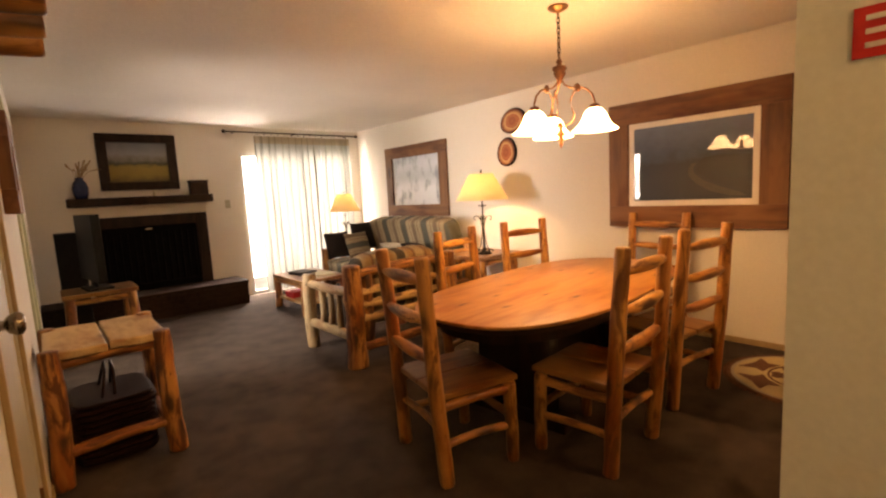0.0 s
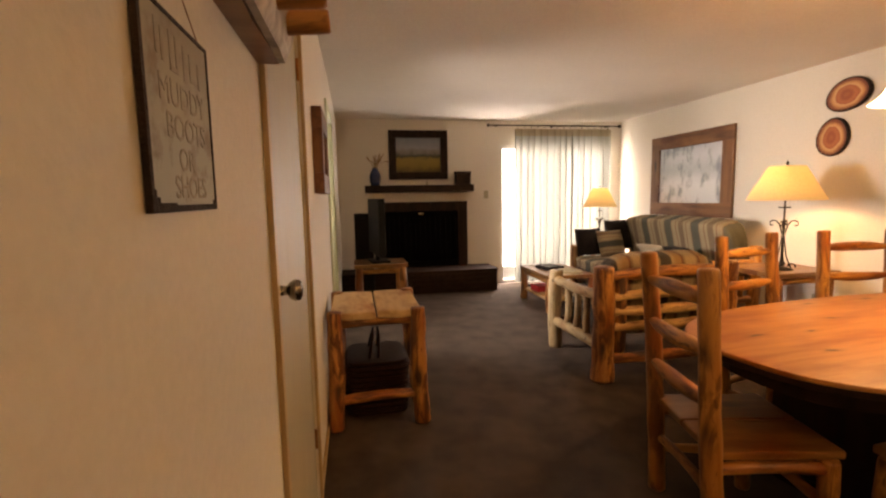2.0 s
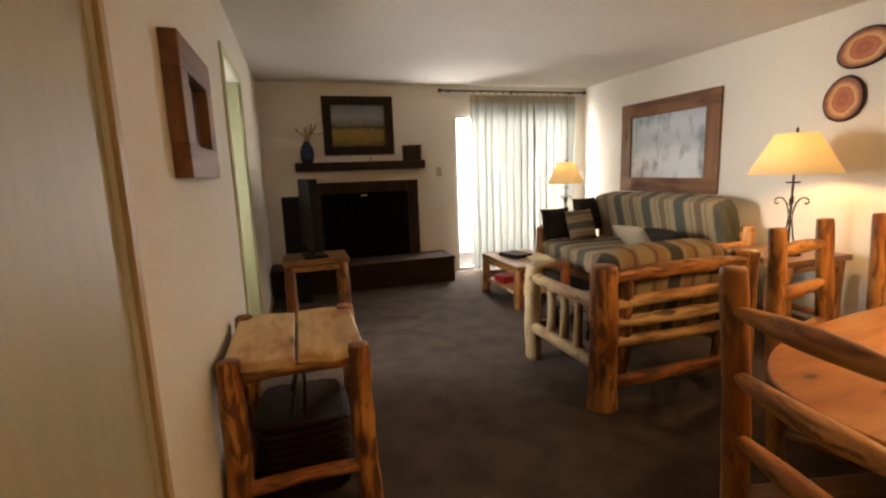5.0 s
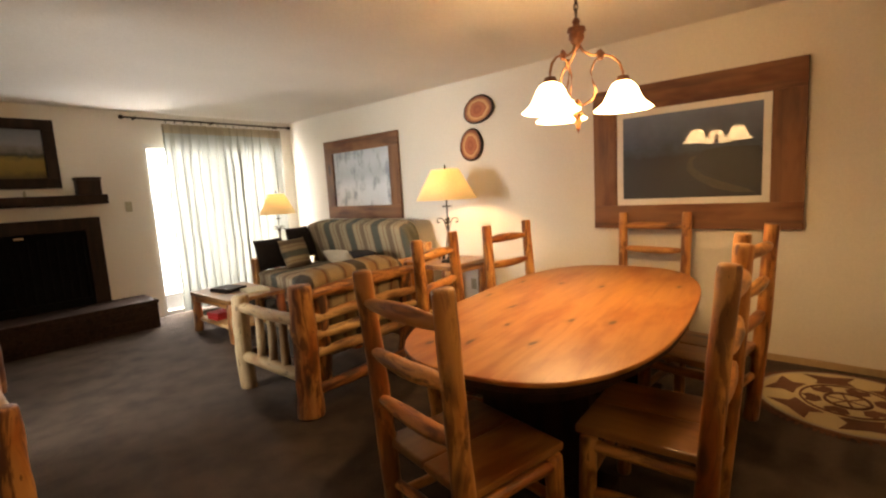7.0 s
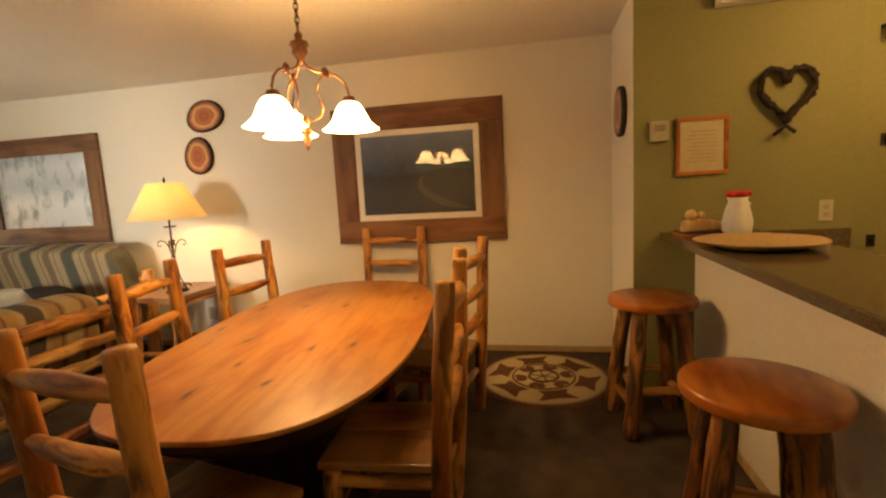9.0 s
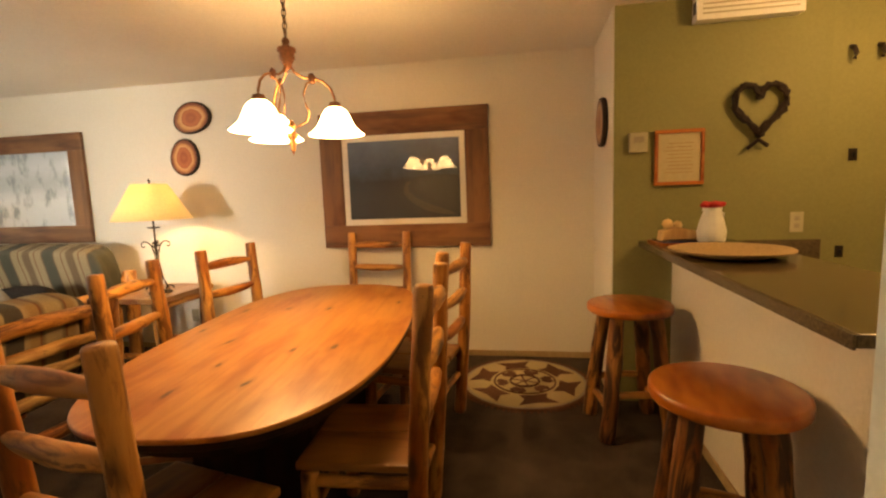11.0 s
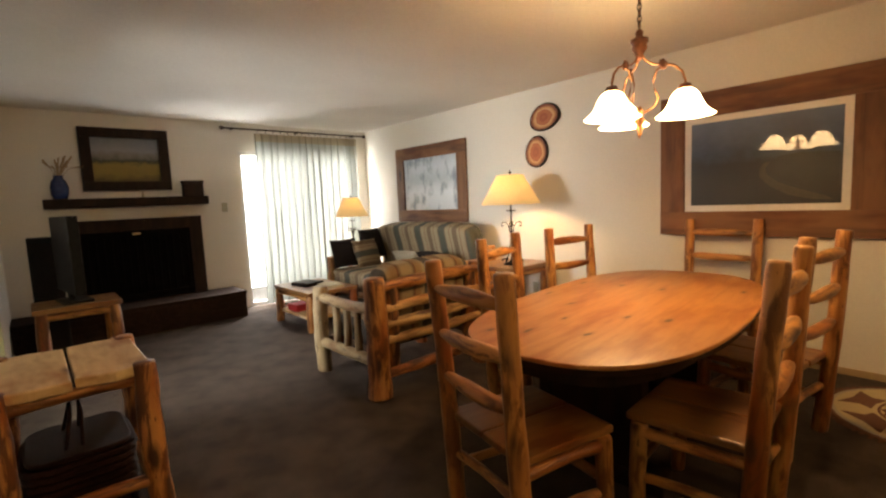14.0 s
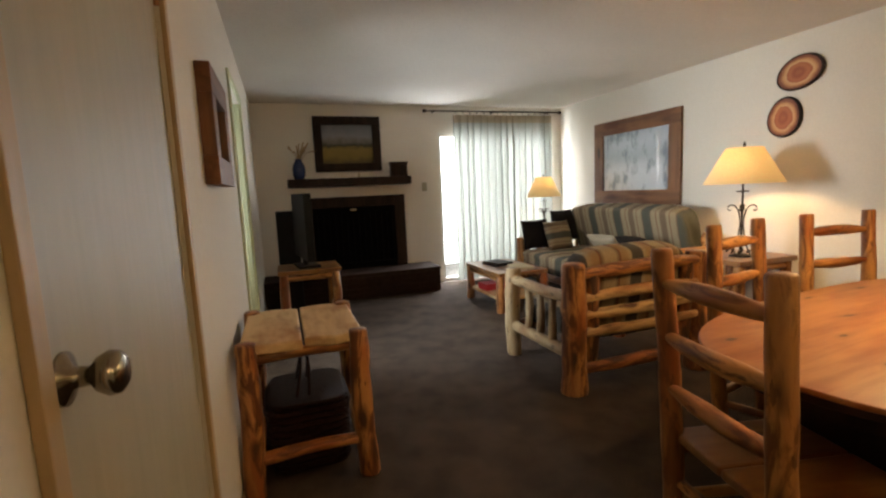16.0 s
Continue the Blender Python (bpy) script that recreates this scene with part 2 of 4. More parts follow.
BROWNRUG = textured("brown_wool_pile", (0.12, 0.046, 0.024), (0.17, 0.07, 0.036), 160, rough=0.97, bump=1.0, depth=0.006)
SHOREDARK = textured("dim_shore_headland", (0.006, 0.006, 0.007), (0.011, 0.010, 0.010), 9, rough=0.4)
SHOREPATH = textured("dim_shore_sand", (0.034, 0.026, 0.022), (0.055, 0.041, 0.034), 30, rough=0.4)
for under_glass in (SHOREDARK, SHOREPATH):
    glaze = under_glass.node_tree.nodes["Principled BSDF"]
    glaze.inputs["Coat Weight"].default_value, glaze.inputs["Coat Roughness"].default_value = 1.0, 0.02
PALERUG = textured("beige_wool_pile", (0.34, 0.29, 0.22), (0.42, 0.37, 0.29), 160, rough=0.97, bump=1.0, depth=0.006)


def striped(name, axis, stops, period, rough=0.95):
    """Woven lodge stripes that repeat along one axis."""
    m, n, l, b = blank(name, rough)
    v = coords(n, l, (1, 1, 1), False)
    sep, mod = n.new("ShaderNodeSeparateXYZ"), n.new("ShaderNodeMath")
    l.new(v, sep.inputs[0])
    mod.operation = "PINGPONG"
    mod.inputs[1].default_value = period / 2
    wob, add = noise_tex(n, l, v, 6.0, 2), n.new("ShaderNodeMath")
    add.operation = "MULTIPLY_ADD"
    l.new(wob, add.inputs[0])
    add.inputs[1].default_value = 0.025
    l.new(sep.outputs["XYZ".index(axis)], add.inputs[2])
    l.new(add.outputs[0], mod.inputs[0])
    div = n.new("ShaderNodeMath")
    div.operation = "DIVIDE"
    div.inputs[1].default_value = period / 2
    l.new(mod.outputs[0], div.inputs[0])
    col = ramp(n, l, div.outputs[0], stops, "EASE")
    weave = ramp(n, l, noise_tex(n, l, v, 150, 3), [(0.3, (0.72, 0.72, 0.72)), (0.7, (1, 1, 1))])
    l.new(mixed(n, l, 1.0, col, weave, "MULTIPLY"), b.inputs["Base Color"])
    bumped(n, l, b, noise_tex(n, l, v, 220, 3), 0.6, 0.004)
    return m


OAT, SAGE, TAUPE, RUST = (0.32, 0.25, 0.155), (0.078, 0.080, 0.062), (0.17, 0.115, 0.07), (0.16, 0.055, 0.028)
STRIPES = [(0.0, SAGE), (0.22, SAGE), (0.27, TAUPE), (0.33, OAT), (0.58, OAT), (0.62, RUST), (0.66, OAT), (0.80, OAT), (0.85, TAUPE), (1.0, TAUPE)]
BROWNISH = [(0.0, (0.06, 0.05, 0.042)), (0.2, (0.06, 0.05, 0.042)), (0.25, OAT), (0.45, (0.27, 0.17, 0.085)), (0.6, (0.27, 0.17, 0.085)), (0.64, RUST), (0.7, TAUPE), (0.82, OAT), (1.0, OAT)]
FABRICX = striped("striped_futon_fabric", "X", BROWNISH, 0.42)
FABRICY = striped("striped_sofa_fabric", "Y", STRIPES, 0.46)
FABRICZ = striped("striped_pillow_fabric", "Z", STRIPES, 0.30)


def translucent(name, color, mix, weave=0.0, glow=None, passing=1.0):
    m, n, l, b = blank(name, 0.8)
    b.inputs["Base Color"].default_value = (*color, 1)
    t, x = n.new("ShaderNodeBsdfTranslucent"), n.new("ShaderNodeMixShader")
    t.inputs[0].default_value = (*(passing * q for q in color), 1)
    v = coords(n, l, (1, 1, 1), False)
    if weave:
        c = ramp(n, l, noise_tex(n, l, v, weave, 3), [(0.3, tuple(q * 0.9 for q in color)), (0.7, color)])
        l.new(mixed(n, l, 1.0, c, (passing,) * 3, "MULTIPLY"), t.inputs[0])
        l.new(c, b.inputs["Base Color"])
    x.inputs[0].default_value = mix
    l.new(b.outputs[0], x.inputs[1])
    l.new(t.outputs[0], x.inputs[2])
    l.new(x.outputs[0], n["Material Output"].inputs[0])
    if glow:
        b.inputs["Emission Color"].default_value = (*glow[0], 1)
        b.inputs["Emission Strength"].default_value = glow[1]
    return m


SHEER = translucent("sheer_curtain_cloth", (0.68, 0.71, 0.65), 0.5, 180, None, 0.15)
HEADER = translucent("curtain_header_tape", (0.50, 0.42, 0.29), 0.3, 180, None, 0.3)
LAMPSHADE = translucent("parchment_lampshade", (0.90, 0.79, 0.57), 0.64, 60, ((1.0, 0.66, 0.28), 0.6))
FROSTED = translucent("frosted_lit_glass", (0.9, 0.86, 0.78), 0.6, 0, ((1.0, 0.72, 0.40), 32.0))

GLASS, gn, gl, gb = blank("clear_glass", 0.0)
gb.inputs["Transmission Weight"].default_value = 1.0
gb.inputs["IOR"].default_value = 1.45


def picture(name, bands, rough=0.5, blotch=None, gloss=1.0, axis="Z", grain=(1, 1, 1)):
    """A picture under glass: colour bands by height, broken by noise. Its mesh runs 0 to 1 by generated coordinates."""
    m, n, l, b = blank(name, rough)
    v = coords(n, l, (1, 1, 1), False, "Generated")
    sep = n.new("ShaderNodeSeparateXYZ")
    l.new(v, sep.inputs[0])
    add = n.new("ShaderNodeMath")
    add.operation = "MULTIPLY_ADD"
    l.new(noise_tex(n, l, v, 5.0, 6, 0.65), add.inputs[0])
    add.inputs[1].default_value = 0.35
    l.new(sep.outputs["XYZ".index(axis)], add.inputs[2])
    sub = n.new("ShaderNodeMath")
    sub.operation = "SUBTRACT"
    sub.inputs[1].default_value = 0.175
    l.new(add.outputs[0], sub.inputs[0])
    col = ramp(n, l, sub.outputs[0], bands)
    if blotch:
        f = ramp(n, l, noise_tex(n, l, coords(n, l, grain, False, "Generated"), blotch[1], 6, 0.6), [(0.5, (0, 0, 0)), (0.64, (0.85, 0.85, 0.85))])
        col = mixed(n, l, f, col, blotch[0])
    l.new(col, b.inputs["Base Color"])
    b.inputs["Coat Weight"].default_value = gloss
    b.inputs["Coat Roughness"].default_value = 0.02
    return m


MEADOW = picture("meadow_painting", [(0.0, (0.09, 0.06, 0.015)), (0.18, (0.22, 0.15, 0.03)), (0.38, (0.26, 0.18, 0.04)), (0.48, (0.05, 0.055, 0.03)), (0.6, (0.20, 0.18, 0.17)), (0.72, (0.24, 0.25, 0.28)), (1.0, (0.15, 0.17, 0.20))], 0.7, gloss=0.0)
DUSK = picture("dusk_shore_print", [(0.0, (0.008, 0.009, 0.014)), (0.3, (0.016, 0.015, 0.018)), (0.5, (0.010, 0.012, 0.02)), (0.62, (0.03, 0.045, 0.085)), (1.0, (0.10, 0.14, 0.24))], gloss=1.0)
SNOW = picture("snowy_woods_print", [(0.0, (0.55, 0.58, 0.62)), (0.35, (0.62, 0.65, 0.69)), (0.6, (0.40, 0.44, 0.49)), (0.8, (0.50, 0.54, 0.60)), (1.0, (0.42, 0.47, 0.54))], blotch=((0.17, 0.21, 0.26), 4.0), gloss=1.0, grain=(2.2, 1, 0.7))
SIGNFACE = picture("aged_sign_paint", [(0.0, (0.40, 0.42, 0.38)), (0.5, (0.38, 0.37, 0.31)), (1.0, (0.34, 0.29, 0.22))], 0.7, ((0.22, 0.17, 0.12), 4.0), 0.0)
DARKPIC = picture("dark_small_print", [(0.0, (0.05, 0.035, 0.025)), (0.5, (0.10, 0.07, 0.05)), (1.0, (0.16, 0.12, 0.09))], 0.5, None, 0.5)

# disc of sawn juniper: pale sapwood ring round red heartwood
SLICE, sn, sl, sb = blank("sawn_log_slice", 0.35)
sv = coords(sn, sl, (1, 1, 1), False)
ln = sn.new("ShaderNodeVectorMath")
ln.operation = "LENGTH"
sl.new(sv, ln.inputs[0])
sa = sn.new("ShaderNodeMath")
sa.operation = "MULTIPLY_ADD"
sl.new(noise_tex(sn, sl, sv, 9, 3), sa.inputs[0])
sa.inputs[1].default_value = 0.05
sl.new(ln.outputs["Value"], sa.inputs[2])
sl.new(ramp(sn, sl, sa.outputs[0], [(0.0, (0.38, 0.10, 0.035)), (0.04, (0.46, 0.15, 0.05)), (0.075, (0.30, 0.07, 0.025)), (0.105, (0.44, 0.13, 0.045)), (0.125, (0.36, 0.09, 0.03)), (0.135, (0.62, 0.36, 0.16)), (0.155, (0.50, 0.22, 0.08)), (0.175, (0.20, 0.05, 0.02))]), sb.inputs["Base Color"])
sb.inputs["Coat Weight"].default_value = 0.5


# ---- mesh helpers ----
def thing(name, label, category, m, group="", kind=""):
    ob = new(name)
    ob.matrix_basis = m
    ob.empty_display_size = 0.1
    return tagged(ob, label, category, group, kind)


def part(name, bm, material, parent=None, label="", m=None, smooth=False):
    me = bpy.data.meshes.new(name)
    if smooth:
        for f in bm.faces:
            f.smooth = True
    bm.to_mesh(me)
    bm.free()
    me.materials.append(material)
    ob = new(name, me)
    if parent is not None:
        ob.parent = parent
    if m is not None:
        ob.matrix_basis = m
    if label:
        ob["label"] = label
    return ob


def boxes(*specs, bevel=0.0):
    """One bmesh of boxes (x0, x1, y0, y1, z0, z1)."""
    bm = bmesh.new()
    for x0, x1, y0, y1, z0, z1 in specs:
        r = bmesh.ops.create_cube(bm, size=1.0, matrix=Matrix.LocRotScale(((x0 + x1) / 2, (y0 + y1) / 2, (z0 + z1) / 2), None, (x1 - x0, y1 - y0, z1 - z0)))
    if bevel:
        bmesh.ops.bevel(bm, geom=bm.edges[:], offset=bevel, segments=2, affect="EDGES", profile=0.6)
    return bm


def lathe(profile, segs=28, sx=1.0, sy=1.0, wave=0.0, lobes=0):
    bm = bmesh.new()
    rings = []
    for r, z in profile:
        ring = []
        for i in range(segs):
            a = 2 * math.pi * i / segs
            q = r * (1 + wave * math.cos(lobes * a))
            ring.append(bm.verts.new((q * math.cos(a) * sx, q * math.sin(a) * sy, z)))
        rings.append(ring)
    for a, b in zip(rings, rings[1:]):
        for i in range(segs):
            bm.faces.new((a[i], a[(i + 1) % segs], b[(i + 1) % segs], b[i]))
    if profile[0][0] > 1e-5:
        bm.faces.new(list(reversed(rings[0])))
    if profile[-1][0] > 1e-5:
        bm.faces.new(rings[-1])
    bmesh.ops.remove_doubles(bm, verts=bm.verts[:], dist=1e-6)
    return bm


def tube(points, radius, segs=8, taper=None):
    """A round bar along a line of points."""
    bm = bmesh.new()
    pts = [Vector(p) for p in points]
    rings = []
    for i, p in enumerate(pts):
        d = (pts[min(i + 1, len(pts) - 1)] - pts[max(i - 1, 0)]).normalized()
        q = d.to_track_quat("Z", "Y")
        r = radius * (taper[i] if taper else 1)
        rings.append([bm.verts.new(p + q @ Vector((r * math.cos(2 * math.pi * k / segs), r * math.sin(2 * math.pi * k / segs), 0))) for k in range(segs)])
    for a, b in zip(rings, rings[1:]):
        for k in range(segs):
            bm.faces.new((a[k], a[(k + 1) % segs], b[(k + 1) % segs], b[k]))
    bm.faces.new(list(reversed(rings[0])))
    bm.faces.new(rings[-1])
    return bm


def log_mesh(length, r0, r1, seed=0, segs=14, knobby=0.07, bow=0.012, squash=1.0, taper=0.0):
    """A hand-peeled log along z: uneven girth, a slight bow, softened ends."""
    bm = bmesh.new()
    n = max(5, int(length / 0.055))
    zs = [0.0, 0.006] + [0.02 + (length - 0.04) * i / n for i in range(n + 1)] + [length - 0.006, length]
    rings = []
    for z in zs:
        u = z / length
        edge = min(z, length - z)
        cut = 0.88 if edge < 0.001 else 0.97 if edge < 0.01 else 1.0
        ring = []
        for k in range(segs):
            a = 2 * math.pi * k / segs
            w = noise.noise(Vector((math.cos(a) * 0.9 + seed * 7.3, math.sin(a) * 0.9, z * 7.0)))
            w2 = noise.noise(Vector((math.cos(a) * 2.2, math.sin(a) * 2.2 + seed * 3.1, z * 18.0)))
            r = (r0 + (r1 - r0) * u) * cut * (1 + knobby * w + knobby * 0.5 * w2) * (1 - taper * abs(2 * u - 1) ** 2.5)
            b = bow * math.sin(math.pi * u)
            ring.append(bm.verts.new((r * math.cos(a) * squash + b * math.cos(seed), r * math.sin(a) + b * math.sin(seed), z)))
        rings.append(ring)
    for a, b in zip(rings, rings[1:]):
        for k in range(segs):
            bm.faces.new((a[k], a[(k + 1) % segs], b[(k + 1) % segs], b[k]))
    bm.faces.new(list(reversed(rings[0])))
    bm.faces.new(rings[-1])
    return bm


LOGSEED = [0]


def log(name, p0, p1, r0, r1, parent, material=None, knobby=0.07, bow=0.012, squash=1.0, label="", taper=0.0):
    p0, p1 = Vector(p0), Vector(p1)
    LOGSEED[0] += 1
    m = Matrix.Translation(p0) @ (p1 - p0).to_track_quat("Z", "Y").to_matrix().to_4x4()
    return part(name, log_mesh((p1 - p0).length, r0, r1, LOGSEED[0], 14, knobby, bow, squash, taper), material or LOG, parent, label, m, True)


def cushion_mesh(sx, sy, sz, seed=0, power=3.4, sag=0.0, res=18):
    """A stuffed cushion centred at the origin: pillowed box with uneven faces."""
    bm = bmesh.new()
    bmesh.ops.create_cube(bm, size=2.0)
    bmesh.ops.subdivide_edges(bm, edges=bm.edges[:], cuts=res // 2, use_grid_fill=True)
    for v in bm.verts:
        x, y, z = v.co
        k = (abs(x) ** power + abs(y) ** power + abs(z) ** power) ** (-1 / power)
        p = Vector((x, y, z)) * k
        w = noise.noise(Vector((p.x * 1.7 + seed * 5, p.y * 1.7, p.z * 1.7)))
        p *= 1 + 0.035 * w
        v.co = (p.x * sx / 2, p.y * sy / 2, p.z * sz / 2 - sag * (1 - min(1, p.x * p.x + p.y * p.y)) * (1 if p.z > 0 else 0))
    return bm


def plate(outline, z0, z1, bevel=0.004):
    """A flat slab with the given outline."""
    bm = bmesh.new()
    f = bm.faces.new([bm.verts.new((x, y, z0)) for x, y in outline])
    bm.normal_update()
    if f.normal.z < 0:
        f.normal_flip()
    r = bmesh.ops.extrude_face_region(bm, geom=[f])
    for v in r["geom"]:
        if isinstance(v, bmesh.types.BMVert):
            v.co.z = z1
    f.normal_flip()
    bmesh.ops.recalc_face_normals(bm, faces=bm.faces[:])
    if bevel:
        flat = [e for e in bm.edges if abs(e.verts[0].co.z - e.verts[1].co.z) < 1e-6]
        bmesh.ops.bevel(bm, geom=flat, offset=bevel, segments=3, affect="EDGES", profile=0.5)
    return bm


def oval(a, b, power=2.4, n=64):
    out = []
    for i in range(n):
        t = 2 * math.pi * i / n
        c, s = math.cos(t), math.sin(t)
        out.append((a * math.copysign(abs(c) ** (2 / power), c), b * math.copysign(abs(s) ** (2 / power), s)))
    return out


def solid(name, bm, material, label="", category="", m=None, kind="", smooth=False, group=""):
    return tagged(part(name, bm, material, None, "", m, smooth), label, category, group, kind)


def built(name, bm, material):
    return solid(name, bm, material, kind="structure")


# ---- large structure ----
L, R, D, H = -0.10, 4.34, 6.0, 2.5
GX, JY = 3.53, -1.06
PY = -1.42
built("floor", boxes((L - 0.13, R + 0.13, -3.6, D + 0.0, -0.12, 0.0)), CARPET)
built("ceiling", boxes((L - 1.6, R + 0.13, -3.73, D + 0.13, H, H + 0.12)), CEIL)
D1, D2, T1, T2 = (0.255, 1.125), (3.12, 4.02), 2.06, 2.12
built("wall_west", boxes((L - 0.13, L, -3.6, D1[0], 0, H), (L - 0.13, L, D1[0], D1[1], T1, H), (L - 0.13, L, D1[1], D2[0], 0, H), (L - 0.13, L, D2[0], D2[1], T2, H), (L - 0.13, L, D2[1], D, 0, H)), WALL)
W0, W1, WT = 2.33, 4.16, 2.13
built("wall_north", boxes((L - 0.13, W0, D, D + 0.13, 0, H), (W0, W1, D, D + 0.13, WT, H), (W1, R + 0.13, D, D + 0.13, 0, H)), WALL)
built("wall_east", boxes((R, R + 0.13, JY, D, 0, H)), WALL)
built("wall_jog", boxes((GX + 0.004, R + 0.13, JY - 0.10, JY, 0, H)), WALL)
built("wall_kitchen_east", boxes((GX, GX + 0.12, -2.25, JY - 0.004, 0, H)), GREENWALL)
built("wall_kitchen_recess", boxes((GX + 0.03, GX + 0.15, -3.6, -2.25, 0, H)), GREENWALL)
built("wall_south", boxes((L - 0.13, GX + 0.15, -3.73, -3.6, 0, H)), WALL)
built("wall_entry", boxes((1.0, 1.12, -3.6, -0.975, 0, H)), SAGEWALL)
built("wall_half", boxes((1.62, GX, PY - 0.12, PY, 0, 1.03)), KNOCKDOWN)
# side hall behind the second opening
built("wall_hall", boxes((L - 1.5, L - 1.4, 2.3, 3.15, 0, H), (L - 1.5, L - 1.4, 4.1, 4.9, 0, H), (L - 1.5, L - 1.4, 3.15, 4.1, 0, 0.9), (L - 1.5, L - 1.4, 3.15, 4.1, 2.1, H), (L - 1.5, L - 0.13, 2.2, 2.3, 0, H), (L - 1.5, L - 0.13, 4.9, 5.0, 0, H)), PALEGREEN)
built("floor_hall", boxes((L - 1.5, L - 0.13, 2.3, 4.9, -0.12, -0.002)), CARPET)
# baseboards
for nm, b in (("baseboard_east", (R - 0.012, R, JY, D, 0, 0.075)), ("baseboard_jog", (GX + 0.004, R - 0.012, JY, JY + 0.012, 0, 0.075)), ("baseboard_west", (L, L + 0.012, D1[1] + 0.07, D2[0] - 0.07, 0, 0.075)), ("baseboard_west_far", (L, L + 0.012, D2[1] + 0.07, 5.5, 0, 0.075)), ("baseboard_half", (1.62, GX, PY, PY + 0.012, 0, 0.075))):
    built(nm, boxes(b[:5] + (0.05,), bevel=0.003), TRIM)
# casings
built("trim_door", boxes((L, L + 0.014, D1[0] - 0.035, D1[0], 0, T1 + 0.035), (L, L + 0.014, D1[1], D1[1] + 0.035, 0, T1 + 0.035), (L, L + 0.014, D1[0], D1[1], T1, T1 + 0.035), bevel=0.003), TRIM)
built("trim_opening", boxes((L, L + 0.016, D2[0] - 0.06, D2[0], 0, T2 + 0.06), (L, L + 0.016, D2[1], D2[1] + 0.06, 0, T2 + 0.06), (L, L + 0.016, D2[0], D2[1], T2, T2 + 0.06), (L - 0.13, L, D2[1] - 0.018, D2[1], 0, T2), (L - 0.13, L, D2[0], D2[0] + 0.018, 0, T2), bevel=0.003), PALEGREEN)
door = thing("door_1", "closed flush off-white painted interior door", "door", pose(L - 0.045, D1[0], 0), kind="structure")
part("door_leaf", boxes((-0.035, 0.035, 0.006, D1[1] - D1[0] - 0.006, 0.012, T1 - 0.006), bevel=0.002), DOORPAINT, door)
leaf = door.children[0]
knob = part("door_knob", lathe([(0.0, 0.0), (0.034, 0.0), (0.034, 0.005), (0.014, 0.012), (0.012, 0.03), (0.022, 0.037), (0.029, 0.05), (0.027, 0.062), (0.018, 0.068), (0.0, 0.069)], 24), CHROME, leaf, "round nickel door knob", pose(0.035, 0.075, 1.125, 0, 90, 0), True)
part("latch_plate", boxes((0.0352, 0.037, 0.001, 0.012, 1.085, 1.165)), IRON, leaf)
for hz in (0.25, 1.85):
    part("hinge", tube([(0.04, D1[1] - D1[0] - 0.002, hz), (0.04, D1[1] - D1[0] - 0.002, hz + 0.09)], 0.007), COPPER, leaf)
# sliding patio door
patio = thing("window_1", "sliding glass patio door in a pale frame", "window", pose(W0, D + 0.05, 0), kind="structure")
ww = W1 - W0
part("window_frame", boxes((0, 0.045, -0.03, 0.06, 0, WT), (ww - 0.045, ww, -0.03, 0.06, 0, WT), (0.045, ww - 0.045, -0.03, 0.06, WT - 0.05, WT), (0.045, ww - 0.045, -0.03, 0.06, 0, 0.05), (ww / 2 - 0.03, ww / 2 + 0.03, -0.01, 0.04, 0.05, WT - 0.05), bevel=0.003), WHITE, patio)
for a, b in ((0.045, ww / 2 - 0.03), (ww / 2 + 0.03, ww - 0.045)):
    pane = part("pane", boxes((a, b, 0.012, 0.018, 0.05, WT - 0.05)), GLASS, patio)
    pane.visible_shadow = False
hallwin = thing("window_2", "small daylit window in the side hall", "window", pose(L - 1.45, 3.15, 0.9), kind="structure")
part("window_frame", boxes((-0.03, 0.03, 0, 0.05, 0, 1.2), (-0.03, 0.03, 0.90, 0.95, 0, 1.2), (-0.03, 0.03, 0.05, 0.90, 0, 0.05), (-0.03, 0.03, 0.05, 0.90, 1.15, 1.2), bevel=0.003), WHITE, hallwin)
hp = part("pane", boxes((-0.003, 0.003, 0.05, 0.90, 0.05, 1.15)), GLASS, hallwin)
hp.visible_shadow = False
built("ground", boxes((-60, 60, D + 0.13, 140, -0.25, -0.13)), GREYCONC)


# ---- dining area ----
def make_chair(m):
    """Log dining chair: base at the middle of the seat, back to -y, facing +y."""
    c = thing("dining_chair", "peeled pine log dining chair with plank seat", "chair", m, "chairs round the dining table")
    w, bk, fr = 0.24, -0.21, 0.20
    for s in (-1, 1):
        log("back_post", (s * w, bk + 0.02, 0), (s * w * 1.01, bk - 0.05, 1.105), 0.038, 0.035, c, knobby=0.10, bow=0.008)
        log("leg", (s * w, fr, 0), (s * w, fr - 0.01, 0.42), 0.032, 0.034, c, knobby=0.05, bow=0.004)
        log("side_stretcher", (s * w, bk + 0.02, 0.20), (s * w, fr, 0.19), 0.019, 0.02, c)
        log("side_rail", (s * w, bk, 0.385), (s * w, fr - 0.01, 0.385), 0.022, 0.024, c)
    for z, y in ((0.99, bk - 0.045), (0.805, bk - 0.033), (0.62, bk - 0.02)):
        log("back_rail", (-w + 0.02, y, z), (w - 0.02, y, z + 0.005), 0.027, 0.033, c, knobby=0.16, bow=0.01, squash=1.1, taper=0.42)
    log("front_stretcher", (-w, fr, 0.24), (w, fr, 0.24), 0.019, 0.021, c)
    log("back_stretcher", (-w, bk + 0.015, 0.26), (w, bk + 0.015, 0.26), 0.019, 0.02, c)
